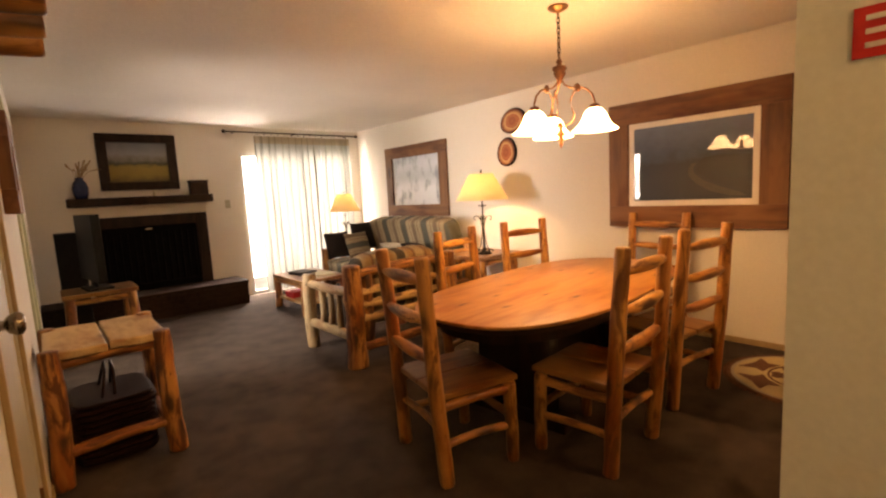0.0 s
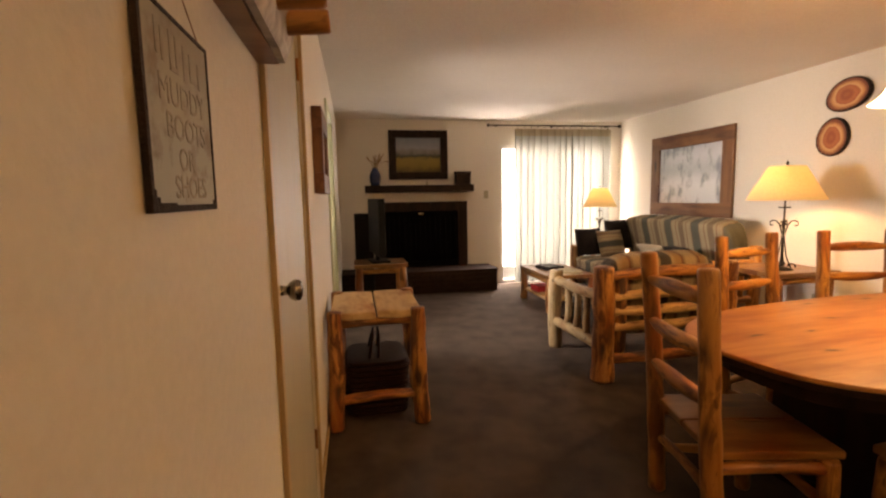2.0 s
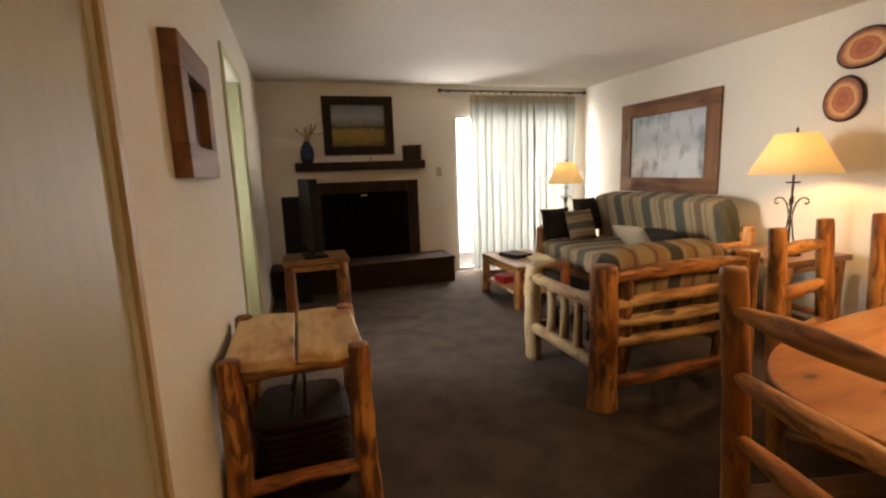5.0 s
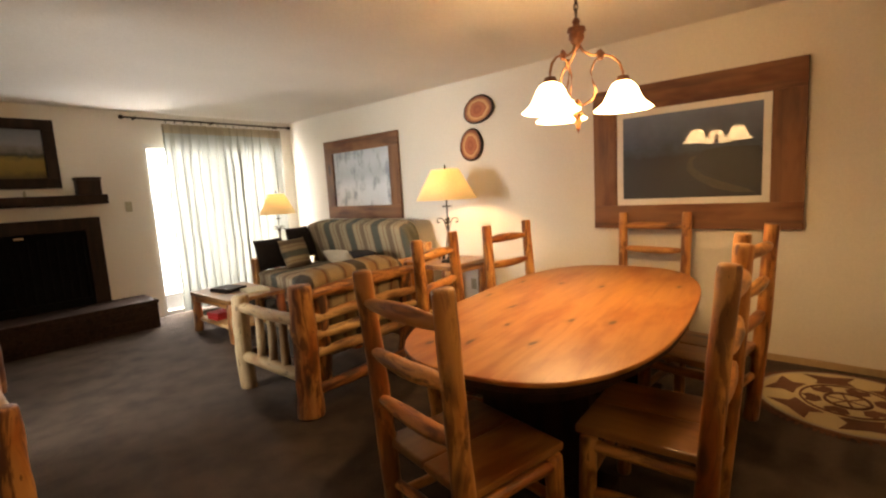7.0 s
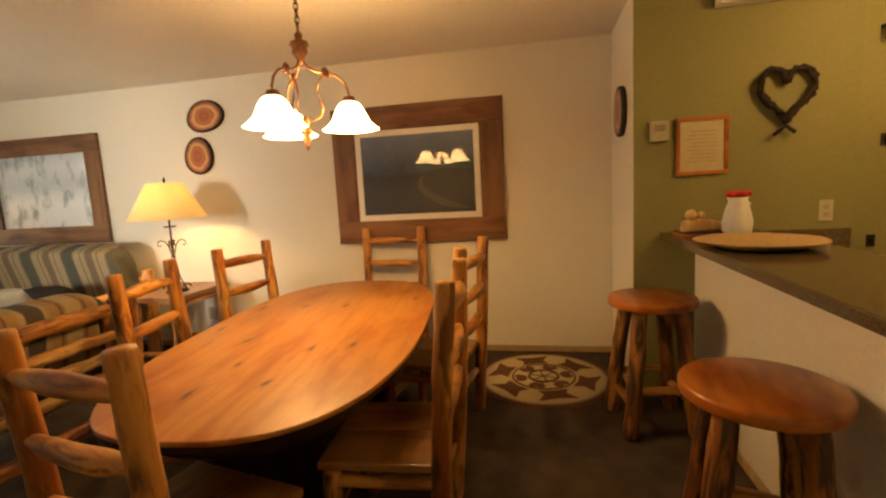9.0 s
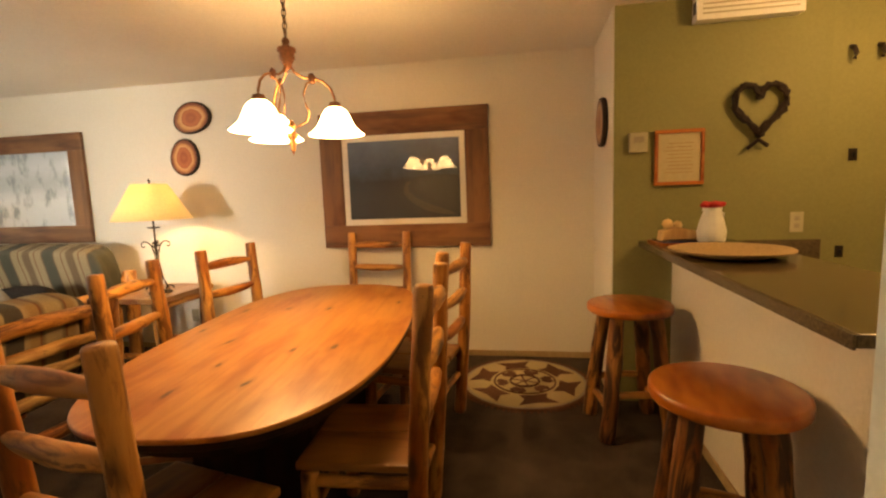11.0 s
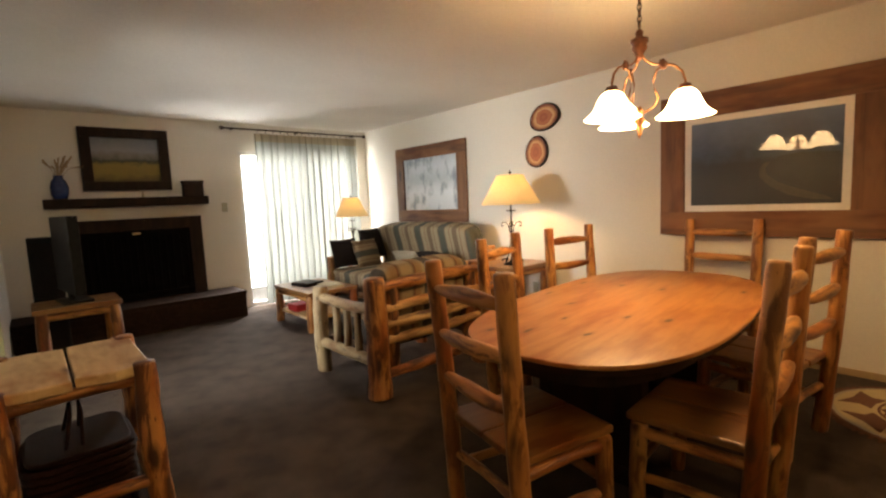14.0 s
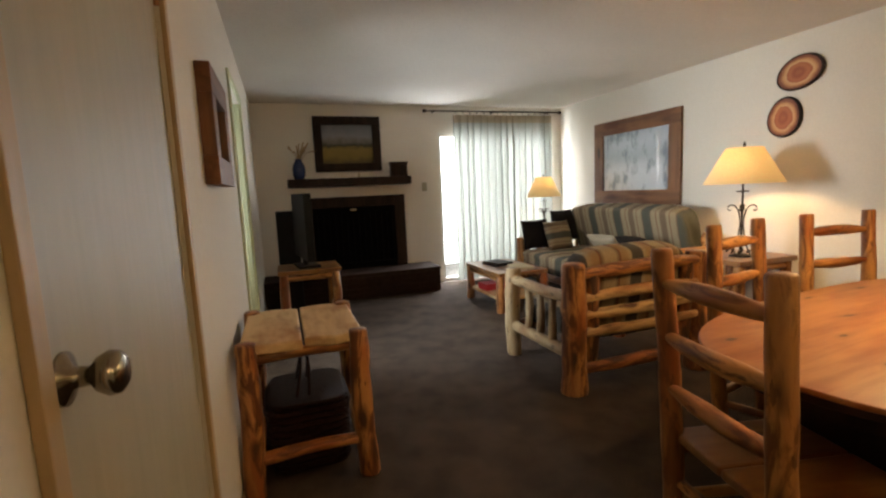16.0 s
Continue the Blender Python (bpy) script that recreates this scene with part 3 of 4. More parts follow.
    for i, (a, b) in enumerate(((-0.245, -0.003), (0.003, 0.245))):
        bm = boxes((bk - 0.0, fr + 0.045, -b, -a, 0.42, 0.452), bevel=0.009)
        part("seat_plank", bm, PLANKX, c, "", pose(0, 0, 0, 0, 0, 90))
    return c


def aim(p, q, flip=1):
    """Pose of a chair whose back posts stand at p and q, facing left of the line from p to q."""
    (ax, ay), (bx, by) = p, q
    a = math.degrees(math.atan2(by - ay, bx - ax))
    m = pose((ax + bx) / 2, (ay + by) / 2, 0, 0, 0, a)
    return m @ pose(0, 0.25, 0)


chair = make_chair(aim((1.377, 0.889), (1.277, 0.419)))
for p, q in (((2.65, 1.51), (2.18, 1.38)), ((3.52, 1.475), (3.05, 1.51)), ((1.935, -0.16), (2.41, -0.13)), ((2.79, -0.075), (3.27, -0.135)), ((4.22, 0.485), (4.22, 0.955))):
    copy_thing(chair, aim(p, q))

TC = (2.666, 0.685)
table = thing("dining_table", "large oval varnished knotty pine dining table", "table", pose(*TC, 0, 0, 0, 6))
# everything below the thin top is one dark brown
part("edge_band", plate(oval(1.147, 0.582, 2.75, 96), 0.690, 0.716, 0.004), DARKWOOD, table, "dark edge strip")
part("tabletop", plate(oval(1.155, 0.59, 2.75, 96), 0.716, 0.735, 0.006), TABLETOP, table, "", None, True)
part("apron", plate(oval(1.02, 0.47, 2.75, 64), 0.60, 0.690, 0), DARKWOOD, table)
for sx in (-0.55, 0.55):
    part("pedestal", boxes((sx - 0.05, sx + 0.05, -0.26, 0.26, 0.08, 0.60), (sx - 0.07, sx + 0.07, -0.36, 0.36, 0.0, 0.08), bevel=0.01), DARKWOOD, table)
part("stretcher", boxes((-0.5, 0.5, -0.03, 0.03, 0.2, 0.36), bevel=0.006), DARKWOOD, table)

# chandelier
ch = thing("chandelier", "antique copper chandelier with three lit frosted glass shades", "chandelier", pose(*CHAND, H))
part("canopy", lathe([(0.0, 0.0), (0.065, 0.0), (0.06, -0.012), (0.03, -0.028), (0.012, -0.035), (0.0, -0.035)]), COPPER, ch, "", None, True)
for i in range(9):
    t = [2 * math.pi * k / 14 for k in range(15)]
    pts = [(0.011 * math.cos(a), 0, 0.02 * math.sin(a)) for a in t]
    part("chain_link", tube(pts, 0.0028, 6), IRON, ch, "", pose(0, 0, -0.05 - 0.03 * i, 0, 0, 90 * (i % 2)), True)
part("cord", tube([(0.004, 0.003, -0.03), (0.006, 0.002, -0.16), (0.003, 0.004, -0.33)], 0.003, 6), COPPER, ch)
part("urn", lathe([(0.0, -0.31), (0.012, -0.315), (0.02, -0.33), (0.016, -0.345), (0.024, -0.355), (0.044, -0.362), (0.046, -0.378), (0.036, -0.386), (0.039, -0.41), (0.03, -0.425), (0.02, -0.44), (0.014, -0.46), (0.0, -0.47)], 24), REDBRONZE, ch, "reddish bronze turned hub", None, True)
part("finial", lathe([(0.0, -0.70), (0.012, -0.71), (0.02, -0.735), (0.012, -0.755), (0.024, -0.77), (0.03, -0.785), (0.014, -0.80), (0.022, -0.815), (0.010, -0.835), (0.014, -0.845), (0.0, -0.875)], 20), COPPER, ch, "", None, True)
for a in (-71, 49, 169):
    rot = pose(0, 0, 0, 0, 0, a)
    arm = [(0.012, -0.44), (0.03, -0.475), (0.07, -0.50), (0.12, -0.505), (0.165, -0.52), (0.20, -0.555), (0.215, -0.60), (0.215, -0.63)]
    armp = part("arm", tube([(x, 0, z) for x, z in arm], 0.0065, 8), COPPER, ch, "", rot, True)
    loop = [(0.12, -0.505), (0.085, -0.53), (0.065, -0.58), (0.075, -0.63), (0.09, -0.67), (0.075, -0.71), (0.03, -0.735), (0.0, -0.74)]
    part("scroll", tube([(x, 0, z) for x, z in loop], 0.005, 8), COPPER, armp, "", None, True)
    part("leaf", lathe([(0.0, -0.02), (0.016, -0.01), (0.017, 0.01), (0.0, 0.025)], 10, 1.6, 0.7), REDBRONZE, armp, "", pose(0.11, 0, -0.505, 0, 80, 0), True)
    part("socket", lathe([(0.0, -0.615), (0.026, -0.62), (0.034, -0.645), (0.03, -0.66), (0.0, -0.662)], 20), REDBRONZE, armp, "", pose(0.215, 0, 0), True)
    bell = [(0.032, 0.0), (0.05, -0.012), (0.066, -0.035), (0.078, -0.065), (0.094, -0.095), (0.118, -0.118), (0.138, -0.132), (0.134, -0.135), (0.112, -0.121), (0.089, -0.099), (0.073, -0.067), (0.06, -0.038), (0.045, -0.016), (0.03, -0.006)]
    part("shade", lathe(bell, 48, wave=0.012, lobes=9), FROSTED, armp, "lit frosted glass bell shade", pose(0.215, 0, -0.645), True)


def framed(name, label, category, m, w, h, fw, picture_mat, frame_mats, mat_w=0.0, depth=0.035):
    """A picture against a wall: x along the wall, z up, front to -y. Base at its lower left corner."""
    f = thing(name, label, category, m)
    part("frame_rail", boxes((0, w, -depth, 0, 0, fw), bevel=0.004), frame_mats[0], f)
    part("frame_rail", boxes((0, w, -depth, 0, h - fw, h), bevel=0.004), frame_mats[0], f)
    part("frame_stile", boxes((0, fw, -depth + 0.001, 0, fw, h - fw), bevel=0.004), frame_mats[1], f)
    part("frame_stile", boxes((w - fw, w, -depth + 0.001, 0, fw, h - fw), bevel=0.004), frame_mats[1], f)
    if mat_w:
        a = mat_w
        part("mount", boxes((fw, w - fw, -0.014, -0.004, fw, fw + a), (fw, w - fw, -0.014, -0.004, h - fw - a, h - fw), (fw, fw + a, -0.014, -0.004, fw + a, h - fw - a), (w - fw - a, w - fw, -0.014, -0.004, fw + a, h - fw - a)), WHITE, f, "white mat board")
    a = fw + mat_w
    part("print", boxes((a, w - a, -0.010, -0.004, a, h - a)), picture_mat, f)
    return f


big = framed("framed_picture", "large dusk shoreline print in a wide barn wood frame", "picture", pose(R - 0.004, 1.24, 0.965, 0, 0, -90), 1.465, 1.155, 0.195, DUSK, (BARN, BARNZ), 0.05)
part("shore_path", plate([(0.80, 0.56), (0.77, 0.52), (0.78, 0.47), (0.85, 0.41), (0.96, 0.36), (1.13, 0.30), (1.18, 0.27), (1.06, 0.275), (0.92, 0.31), (0.80, 0.38), (0.735, 0.45), (0.73, 0.51), (0.76, 0.555)], 0.0, 0.001, 0), SHOREPATH, big, "faint pale shoreline path", pose(0, -0.0105, 0, 90, 0, 0))
part("headland", plate([(0.80, 0.55), (0.86, 0.60), (0.98, 0.615), (1.20, 0.60), (1.20, 0.30), (1.0, 0.37), (0.88, 0.42), (0.80, 0.48)], 0.0, 0.0006, 0), SHOREDARK, big, "dark headland", pose(0, -0.0102, 0, 90, 0, 0))
framed("framed_picture", "snowy woodland print in a barn wood frame", "picture", pose(R - 0.004, 5.13, 1.06, 0, 0, -90), 1.47, 1.06, 0.17, SNOW, (BARN, BARNZ))


def slice_thing(name, y, z, ry, rz, tilt, m=None):
    s = thing(name, "oval sawn log slice with red heartwood hung on the wall", "wall decoration", m or pose(R, y, z, 0, -90, 0), "log slices")
    prof = [(0.0, 0.0), (0.168, 0.0), (0.172, 0.01), (0.168, 0.03), (0.160, 0.034), (0.0, 0.034)]
    bm = lathe([(0.0, 0.001), (0.158, 0.001), (0.158, 0.036), (0.0, 0.037)], 40, wave=0.02, lobes=3)
    part("wood_face", bm, SLICE, s, "", pose(0, 0, 0, 0, 0, tilt) @ Matrix.Diagonal((rz / 0.17, ry / 0.17, 1, 1)))
    part("bark", lathe([(0.158, 0.0), (0.172, 0.002), (0.176, 0.018), (0.172, 0.034), (0.158, 0.035)], 40, wave=0.02, lobes=3), BARK, s, "dark bark rim", pose(0, 0, 0, 0, 0, tilt) @ Matrix.Diagonal((rz / 0.17, ry / 0.17, 1, 1)), True)
    return s


slice_thing("log_slice", 2.46, 2.175, 0.185, 0.135, 12)
slice_thing("log_slice", 2.57, 1.825, 0.14, 0.165, -8)
slice_thing("log_slice", 0, 0, 0.16, 0.165, 5, pose(3.86, JY, 1.855, -90, 0, 0))

# round rug
rug = thing("round_rug", "round cream wool rug with brown southwestern motifs", "rug", pose(3.775, -0.49, 0.0, 0, 0, 14))
part("border", plate(oval(0.47, 0.47, 2, 56), 0.001, 0.010, 0.003), BROWNRUG, rug)
part("edge_band", plate(oval(0.445, 0.445, 2, 56), 0.010, 0.0115, 0), PALERUG, rug)
part("field", plate(oval(0.425, 0.425, 2, 56), 0.0115, 0.0125, 0), CREAMRUG, rug)
rim_ring = [(0.222 * math.cos(2 * math.pi * k / 40), 0.222 * math.sin(2 * math.pi * k / 40), 0.0125) for k in range(41)]
part("ring", tube(rim_ring, 0.007, 6), BROWNRUG, rug)
for i in range(6):
    a = 60 * i
    part("motif", plate([(0.235, -0.10), (0.30, -0.075), (0.385, -0.135), (0.365, 0.0), (0.385, 0.135), (0.30, 0.075), (0.235, 0.10), (0.25, 0.0)], 0.0125, 0.0145, 0), BROWNRUG, rug, "", pose(0, 0, 0, 0, 0, a))
    part("petal", plate([(0.125, -0.03), (0.17, -0.062), (0.21, -0.04), (0.195, 0.0), (0.21, 0.04), (0.17, 0.062), (0.125, 0.03)], 0.0125, 0.0145, 0), BROWNRUG, rug, "", pose(0, 0, 0, 0, 0, a + 30))
for i in range(90):
    a = 2 * math.pi * i / 90
    part("fringe_tuft", boxes((0.465, 0.495, -0.008, 0.008, 0.001, 0.006)), BROWNRUG, rug, "", pose(0, 0, 0, 0, 0, math.degrees(a) + 2 * math.sin(7 * i)))
ring = [(0.105 * math.cos(2 * math.pi * k / 32), 0.105 * math.sin(2 * math.pi * k / 32), 0.0135) for k in range(33)]
part("ring", tube(ring, 0.009, 6), BROWNRUG, rug)
for i in range(3):
    part("spoke", boxes((-0.10, 0.10, -0.006, 0.006, 0.0125, 0.0145)), BROWNRUG, rug, "", pose(0, 0, 0, 0, 0, 60 * i))


# bar stools
def make_stool(m):
    s = thing("bar_stool", "log bar stool with a round varnished seat", "stool", m, "stools at the bar")
    part("seat", plate(oval(0.235, 0.235, 2, 48), 0.70, 0.748, 0.014), STOOLTOP, s, "", None, True)
    pos = []
    for a in (45, 135, 225, 315):
        c, d = math.cos(radians(a)), math.sin(radians(a))
        log("leg", (0.25 * c, 0.25 * d, 0), (0.15 * c, 0.15 * d, 0.70), 0.044, 0.040, s, LOGBARK, knobby=0.17, bow=0.006)
        pos.append((c, d))
    for i, z in enumerate((0.17, 0.25, 0.17, 0.25)):
        (a, b), (c, d) = pos[i], pos[(i + 1) % 4]
        r = 0.25 - 0.1 * z / 0.70
        log("stretcher", (r * a, r * b, z), (r * c, r * d, z), 0.02, 0.022, s)
    return s


stool = make_stool(pose(3.19, -1.095, 0, 0, 0, 8))
copy_thing(stool, pose(2.02, -1.15, 0, 0, 0, -12))

# ---- kitchen bar ----
bar = thing("bar_counter", "speckled brown laminate bar top on a half wall", "counter", pose(1.55, PY, 1.032))
part("top", boxes((0.0, GX - 1.553, -0.34, 0.195, 0.004, 0.038), bevel=0.004), COUNTER, bar)
part("edge_band", boxes((0.0, GX - 1.553, 0.1965, 0.204, 0.0, 0.036), bevel=0.002), COUNTER, bar, "mottled front edge strip")
tray = thing("wooden_tray", "large shallow round wooden tray with a dark rim", "tray", pose(2.78, PY - 0.03, 1.07))
part("dish", lathe([(0.0, 0.006), (0.17, 0.006), (0.255, 0.03), (0.26, 0.038), (0.25, 0.038), (0.17, 0.014), (0.0, 0.012)], 48, wave=0.018, lobes=5), STRAW, tray, "", None, True)
part("foot", lathe([(0.0, 0.0), (0.16, 0.0), (0.17, 0.006), (0.0, 0.006)], 40), DARKWOOD, tray)
jug = thing("flower_jug", "white ribbed jug holding red flowers", "vase", pose(3.22, PY - 0.11, 1.07))
part("jug_body", lathe([(0.0, 0.0), (0.052, 0.0), (0.068, 0.03), (0.072, 0.08), (0.058, 0.14), (0.043, 0.185), (0.05, 0.21), (0.044, 0.21), (0.037, 0.185), (0.0, 0.17)], 36, wave=0.03, lobes=10), WHITE, jug, "", None, True)
part("jug_handle", tube([(0.045, 0, 0.19), (0.085, 0, 0.17), (0.09, 0, 0.12), (0.066, 0, 0.07)], 0.008), WHITE, jug, "", pose(0, 0, 0, 0, 0, -60), True)
for i in range(9):
    a = 2.4 * i
    r = 0.012 * math.sqrt(i) * 1.4
    part("flower", lathe([(0.0, 0.0), (0.022, 0.008), (0.028, 0.02), (0.016, 0.03), (0.0, 0.028)], 12, wave=0.15, lobes=5), RED, jug, "red petals", pose(r * math.cos(a), r * math.sin(a), 0.205 + 0.004 * (i % 3), 12 * math.cos(a), 12 * math.sin(a), 40 * i), True)
bk = thing("serving_board", "low reddish wooden board lying on the bar", "board", pose(3.34, PY + 0.015, 1.07, 0, 0, 4))
part("panel", boxes((-0.11, 0.11, -0.15, 0.15, 0.0, 0.014), bevel=0.003), STOOLTOP, bk)
part("cloth", boxes((-0.095, 0.095, -0.13, 0.13, 0.014, 0.022), bevel=0.002), BLUEGLAZE, bk, "folded dark blue cloth")
fig = thing("carved_ornament", "pale carved wooden holder with two rounded knobs", "ornament", pose(3.34, PY + 0.015, 1.092, 0, 0, 94))
part("wedge", plate([(-0.12, 0.0), (0.12, 0.0), (0.112, 0.055), (0.03, 0.075), (-0.02, 0.066), (-0.108, 0.045)], -0.045, 0.045, 0.008), SLABY, fig, "", pose(0, 0, 0, 90, 0, 0))
for kx, kr in ((0.015, 0.026), (0.072, 0.032)):
    part("knob", lathe([(0.0, 0.0), (kr * 0.7, kr * 0.3), (kr, kr), (kr * 0.7, kr * 1.7), (0.0, kr * 2)], 16), SLABY, fig, "", pose(kx, 0, 0.06), True)
ko = thing("wall_outlet", "cream duplex outlet above the bar", "outlet", pose(GX, -2.11, 1.165, 0, 0, -90))
kop = part("plate", boxes((-0.036, 0.036, -0.006, 0, -0.06, 0.06), bevel=0.002), IVORY, ko)
for z in (-0.022, 0.022):
    part("socket", boxes((-0.014, 0.014, -0.008, -0.006, z - 0.013, z + 0.013), bevel=0.002), PALERUG, kop)
cert = framed("framed_notice", "small red-brown framed notice on cream paper", "frame", pose(GX - 0.002, -1.30, 1.41, 0, 0, -90), 0.285, 0.335, 0.022, PAPER, (STOOLTOP, STOOLTOP), 0, 0.02)
for i in range(9):
    part("text_line", boxes((0.06 + 0.01 * (i % 3), 0.225 - 0.012 * (i % 2), -0.0108, -0.010, 0.075 + 0.022 * i, 0.079 + 0.022 * i)), STRAW, cert)
# light switch plate, modelled as a plain box with a raised face
th = thing("thermostat", "small square ivory light switch plate", "thermostat", pose(GX, -1.205, 1.678, 0, 0, -90))
thh = part("housing", boxes((-0.055, 0.055, -0.03, 0, -0.06, 0.06), bevel=0.008), IVORY, th)
part("dial", boxes((-0.03, 0.03, -0.033, -0.03, 0.0, 0.035), bevel=0.001), PALERUG, thh)
hw = thing("heart_wreath", "dark twig wreath bent into a heart", "wreath", pose(GX - 0.035, -1.87, 1.85, 0, 0, -90))
random.seed(4)
for k in range(17):
    pts = []
    for i in range(41):
        t = math.pi * 2 * i / 40
        x, z = 16 * math.sin(t) ** 3, 13 * math.cos(t) - 5 * math.cos(2 * t) - 2 * math.cos(3 * t) - math.cos(4 * t)
        j = [noise.noise(Vector((i * 0.6, k * 9.1, q * 5.0))) * 0.03 for q in range(3)]
        pts.append((x * 0.0088 + j[0], j[1], z * 0.0102 + j[2]))
    part("twig", tube(pts, 0.0075, 6), BARK, hw, "", None, True)
part("stem_end", tube([(-0.06, 0, -0.24), (0.0, 0.0, -0.19), (0.05, 0, -0.23)], 0.012, 7), BARK, hw, "", None, True)
vent = thing("air_vent", "white boxed wall vent unit below the ceiling", "vent", pose(GX, -1.78, 2.405, 0, 0, -90))
vbody = part("housing", boxes((-0.28, 0.28, -0.085, 0, -0.06, 0.094), bevel=0.006), WHITE, vent)
part("end_slot", boxes((-0.2815, -0.2805, -0.065, -0.02, -0.02, 0.05)), BLACK, vbody, "dark end slot")
for i in range(4):
    part("slat", boxes((-0.25, 0.25, -0.089, -0.0855, -0.03 + 0.026 * i, -0.022 + 0.026 * i)), IVORY, vbody)
solid("backsplash", boxes((GX - 0.02, GX - 0.002, -2.235, -1.79, 0.94, 1.06), bevel=0.003), COUNTER, "dark laminate backsplash strip on the kitchen wall", "backsplash")
for z, y in ((1.55, -2.40), (0.98, -2.36)):
    sw = thing("switch_plate", "dark wall switch plate", "switch", pose(GX + 0.03, y, z, 0, 0, -90))
    part("plate", boxes((-0.022, 0.022, -0.006, 0, -0.035, 0.035), bevel=0.002), IRON, sw)
    part("toggle", boxes((-0.006, 0.006, -0.018, -0.006, -0.012, 0.012), bevel=0.002), BLACK, sw)
for y, z in ((-2.36, 2.13), (-2.50, 2.13)):
    solid("wall_hook", tube([(0, 0, 0.03), (0, -0.03, 0.02), (0, -0.05, -0.02), (0, -0.035, -0.045)], 0.012), IRON, "dark iron hook on the kitchen wall", "hook", pose(GX + 0.03, y, z, 0, 0, -90), smooth=True)
kl = thing("kitchen_ceiling_lamp", "round frosted kitchen ceiling lamp, lit", "lamp", pose(2.55, -2.4, H))
part("base", lathe([(0.0, 0.0), (0.17, 0.0), (0.17, -0.02), (0.0, -0.02)], 32), COPPER, kl)
part("dome", lathe([(0.16, -0.02), (0.15, -0.06), (0.10, -0.09), (0.0, -0.10)], 32), FROSTED, kl, "frosted glass dome", None, True)

# ---- entry ----
# unseen fixture, added to carry the entry fill light
el = thing("entry_ceiling_lamp", "added round frosted lamp for the unseen entry fill light", "lamp", pose(0.45, -2.1, H))
part("base", lathe([(0.0, 0.0), (0.15, 0.0), (0.15, -0.02), (0.0, -0.02)], 32), COPPER, el)
part("dome", lathe([(0.14, -0.02), (0.13, -0.05), (0.08, -0.08), (0.0, -0.09)], 32), FROSTED, el, "frosted glass dome", None, True)

rack = thing("coat_rack", "live-edge birch plank coat rack with log pegs", "coat rack", pose(L, -0.765, 1.67))
bm = boxes((0.0, 0.045, 0.0, 0.98, 0.0, 0.17))
bmesh.ops.subdivide_edges(bm, edges=bm.edges[:], cuts=6, use_grid_fill=True)
for v in bm.verts:
    if v.co.x > 0.04:
        v.co.x += 0.008 * noise.noise(Vector((v.co.y * 9, v.co.z * 14, 1.0)))
part("plank", bm, PLANKX, rack)
bm = boxes((0.0465, 0.058, 0.003, 0.977, 0.002, 0.168))
bmesh.ops.subdivide_edges(bm, edges=bm.edges[:], cuts=8, use_grid_fill=True)
for v in bm.verts:
    if v.co.x > 0.05:
        v.co.x += 0.034 * math.sqrt(max(0.0, v.co.z) / 0.17) + 0.010 * noise.noise(Vector((v.co.y * 14, v.co.z * 20, 3.0)))
part("bark_face", bm, BIRCH, rack, "peeling white birch bark")
for y in (0.08, 0.22, 0.36, 0.50, 0.64, 0.78, 0.92):
    log("peg", (0.055, y, 0.07), (0.165, y, 0.078), 0.026, 0.025, rack, LOG, 0.05, 0.0)
sg = thing("hanging_sign", "aged painted board sign with brown lettering hung on a wire", "sign", pose(L, -0.435, 1.353) @ Matrix.Diagonal((1, 0.86, 0.86, 1)))
board = part("board", boxes((0.001, 0.007, 0.0, 0.25, 0.0, 0.25), bevel=0.002), SIGNFACE, sg)
rim = [(0.001, 0.0085, -0.002, 0.007, -0.002, 0.252), (0.001, 0.0085, 0.246, 0.252, -0.002, 0.252), (0.001, 0.0085, 0.007, 0.246, -0.002, 0.007), (0.001, 0.0085, 0.007, 0.246, 0.246, 0.252), (0.001, 0.0082, 0.007, 0.022, 0.007, 0.017), (0.001, 0.0082, 0.007, 0.013, 0.017, 0.026), (0.001, 0.0082, 0.236, 0.246, 0.007, 0.014), (0.001, 0.0082, 0.022, 0.075, 0.007, 0.010)]
part("border", boxes(*rim, bevel=0.0008), BARK, sg, "dark worn edge")


def lettering(words, size, m, parent):
    """Words laid as thin raised paint, centred on m, x along the line, y up."""
    cu = bpy.data.curves.new("lettering", "FONT")
    cu.body, cu.size, cu.extrude, cu.align_x, cu.align_y = words, size, 0.0003, "CENTER", "CENTER"
    tmp = new("lettering", cu)
    bpy.context.view_layer.update()
    me = bpy.data.meshes.new_from_object(tmp.evaluated_get(bpy.context.evaluated_depsgraph_get()))
    bpy.data.objects.remove(tmp)
    bm = bmesh.new()
    bm.from_mesh(me)
    return part("lettering", bm, SIGNINK, parent, "faded brown lettering", m)


TEXTWAY = Matrix(((0, 0, 1, 0), (1, 0, 0, 0), (0, 1, 0, 0), (0, 0, 0, 1)))
for words, size, y, z in (("MUDDY", 0.049, 0.132, 0.150), ("BOOTS", 0.047, 0.138, 0.107), ("OR", 0.043, 0.128, 0.066), ("SHOES", 0.043, 0.140, 0.029)):
    lettering(words, size, Matrix.Translation((0.0073, y, z)) @ TEXTWAY, board)
for y0, y1, z0, z1 in ((0.045, 0.052, 0.19, 0.232), (0.062, 0.07, 0.185, 0.225), (0.09, 0.098, 0.18, 0.23), (0.098, 0.118, 0.18, 0.187), (0.112, 0.118, 0.187, 0.228), (0.14, 0.147, 0.176, 0.225), (0.165, 0.172, 0.182, 0.22), (0.172, 0.195, 0.182, 0.189), (0.20, 0.207, 0.178, 0.215)):
    part("letter_bar", boxes((0.0072, 0.0077, y0, y1, z0, z1)), SIGNINK, board, "faded script stroke")
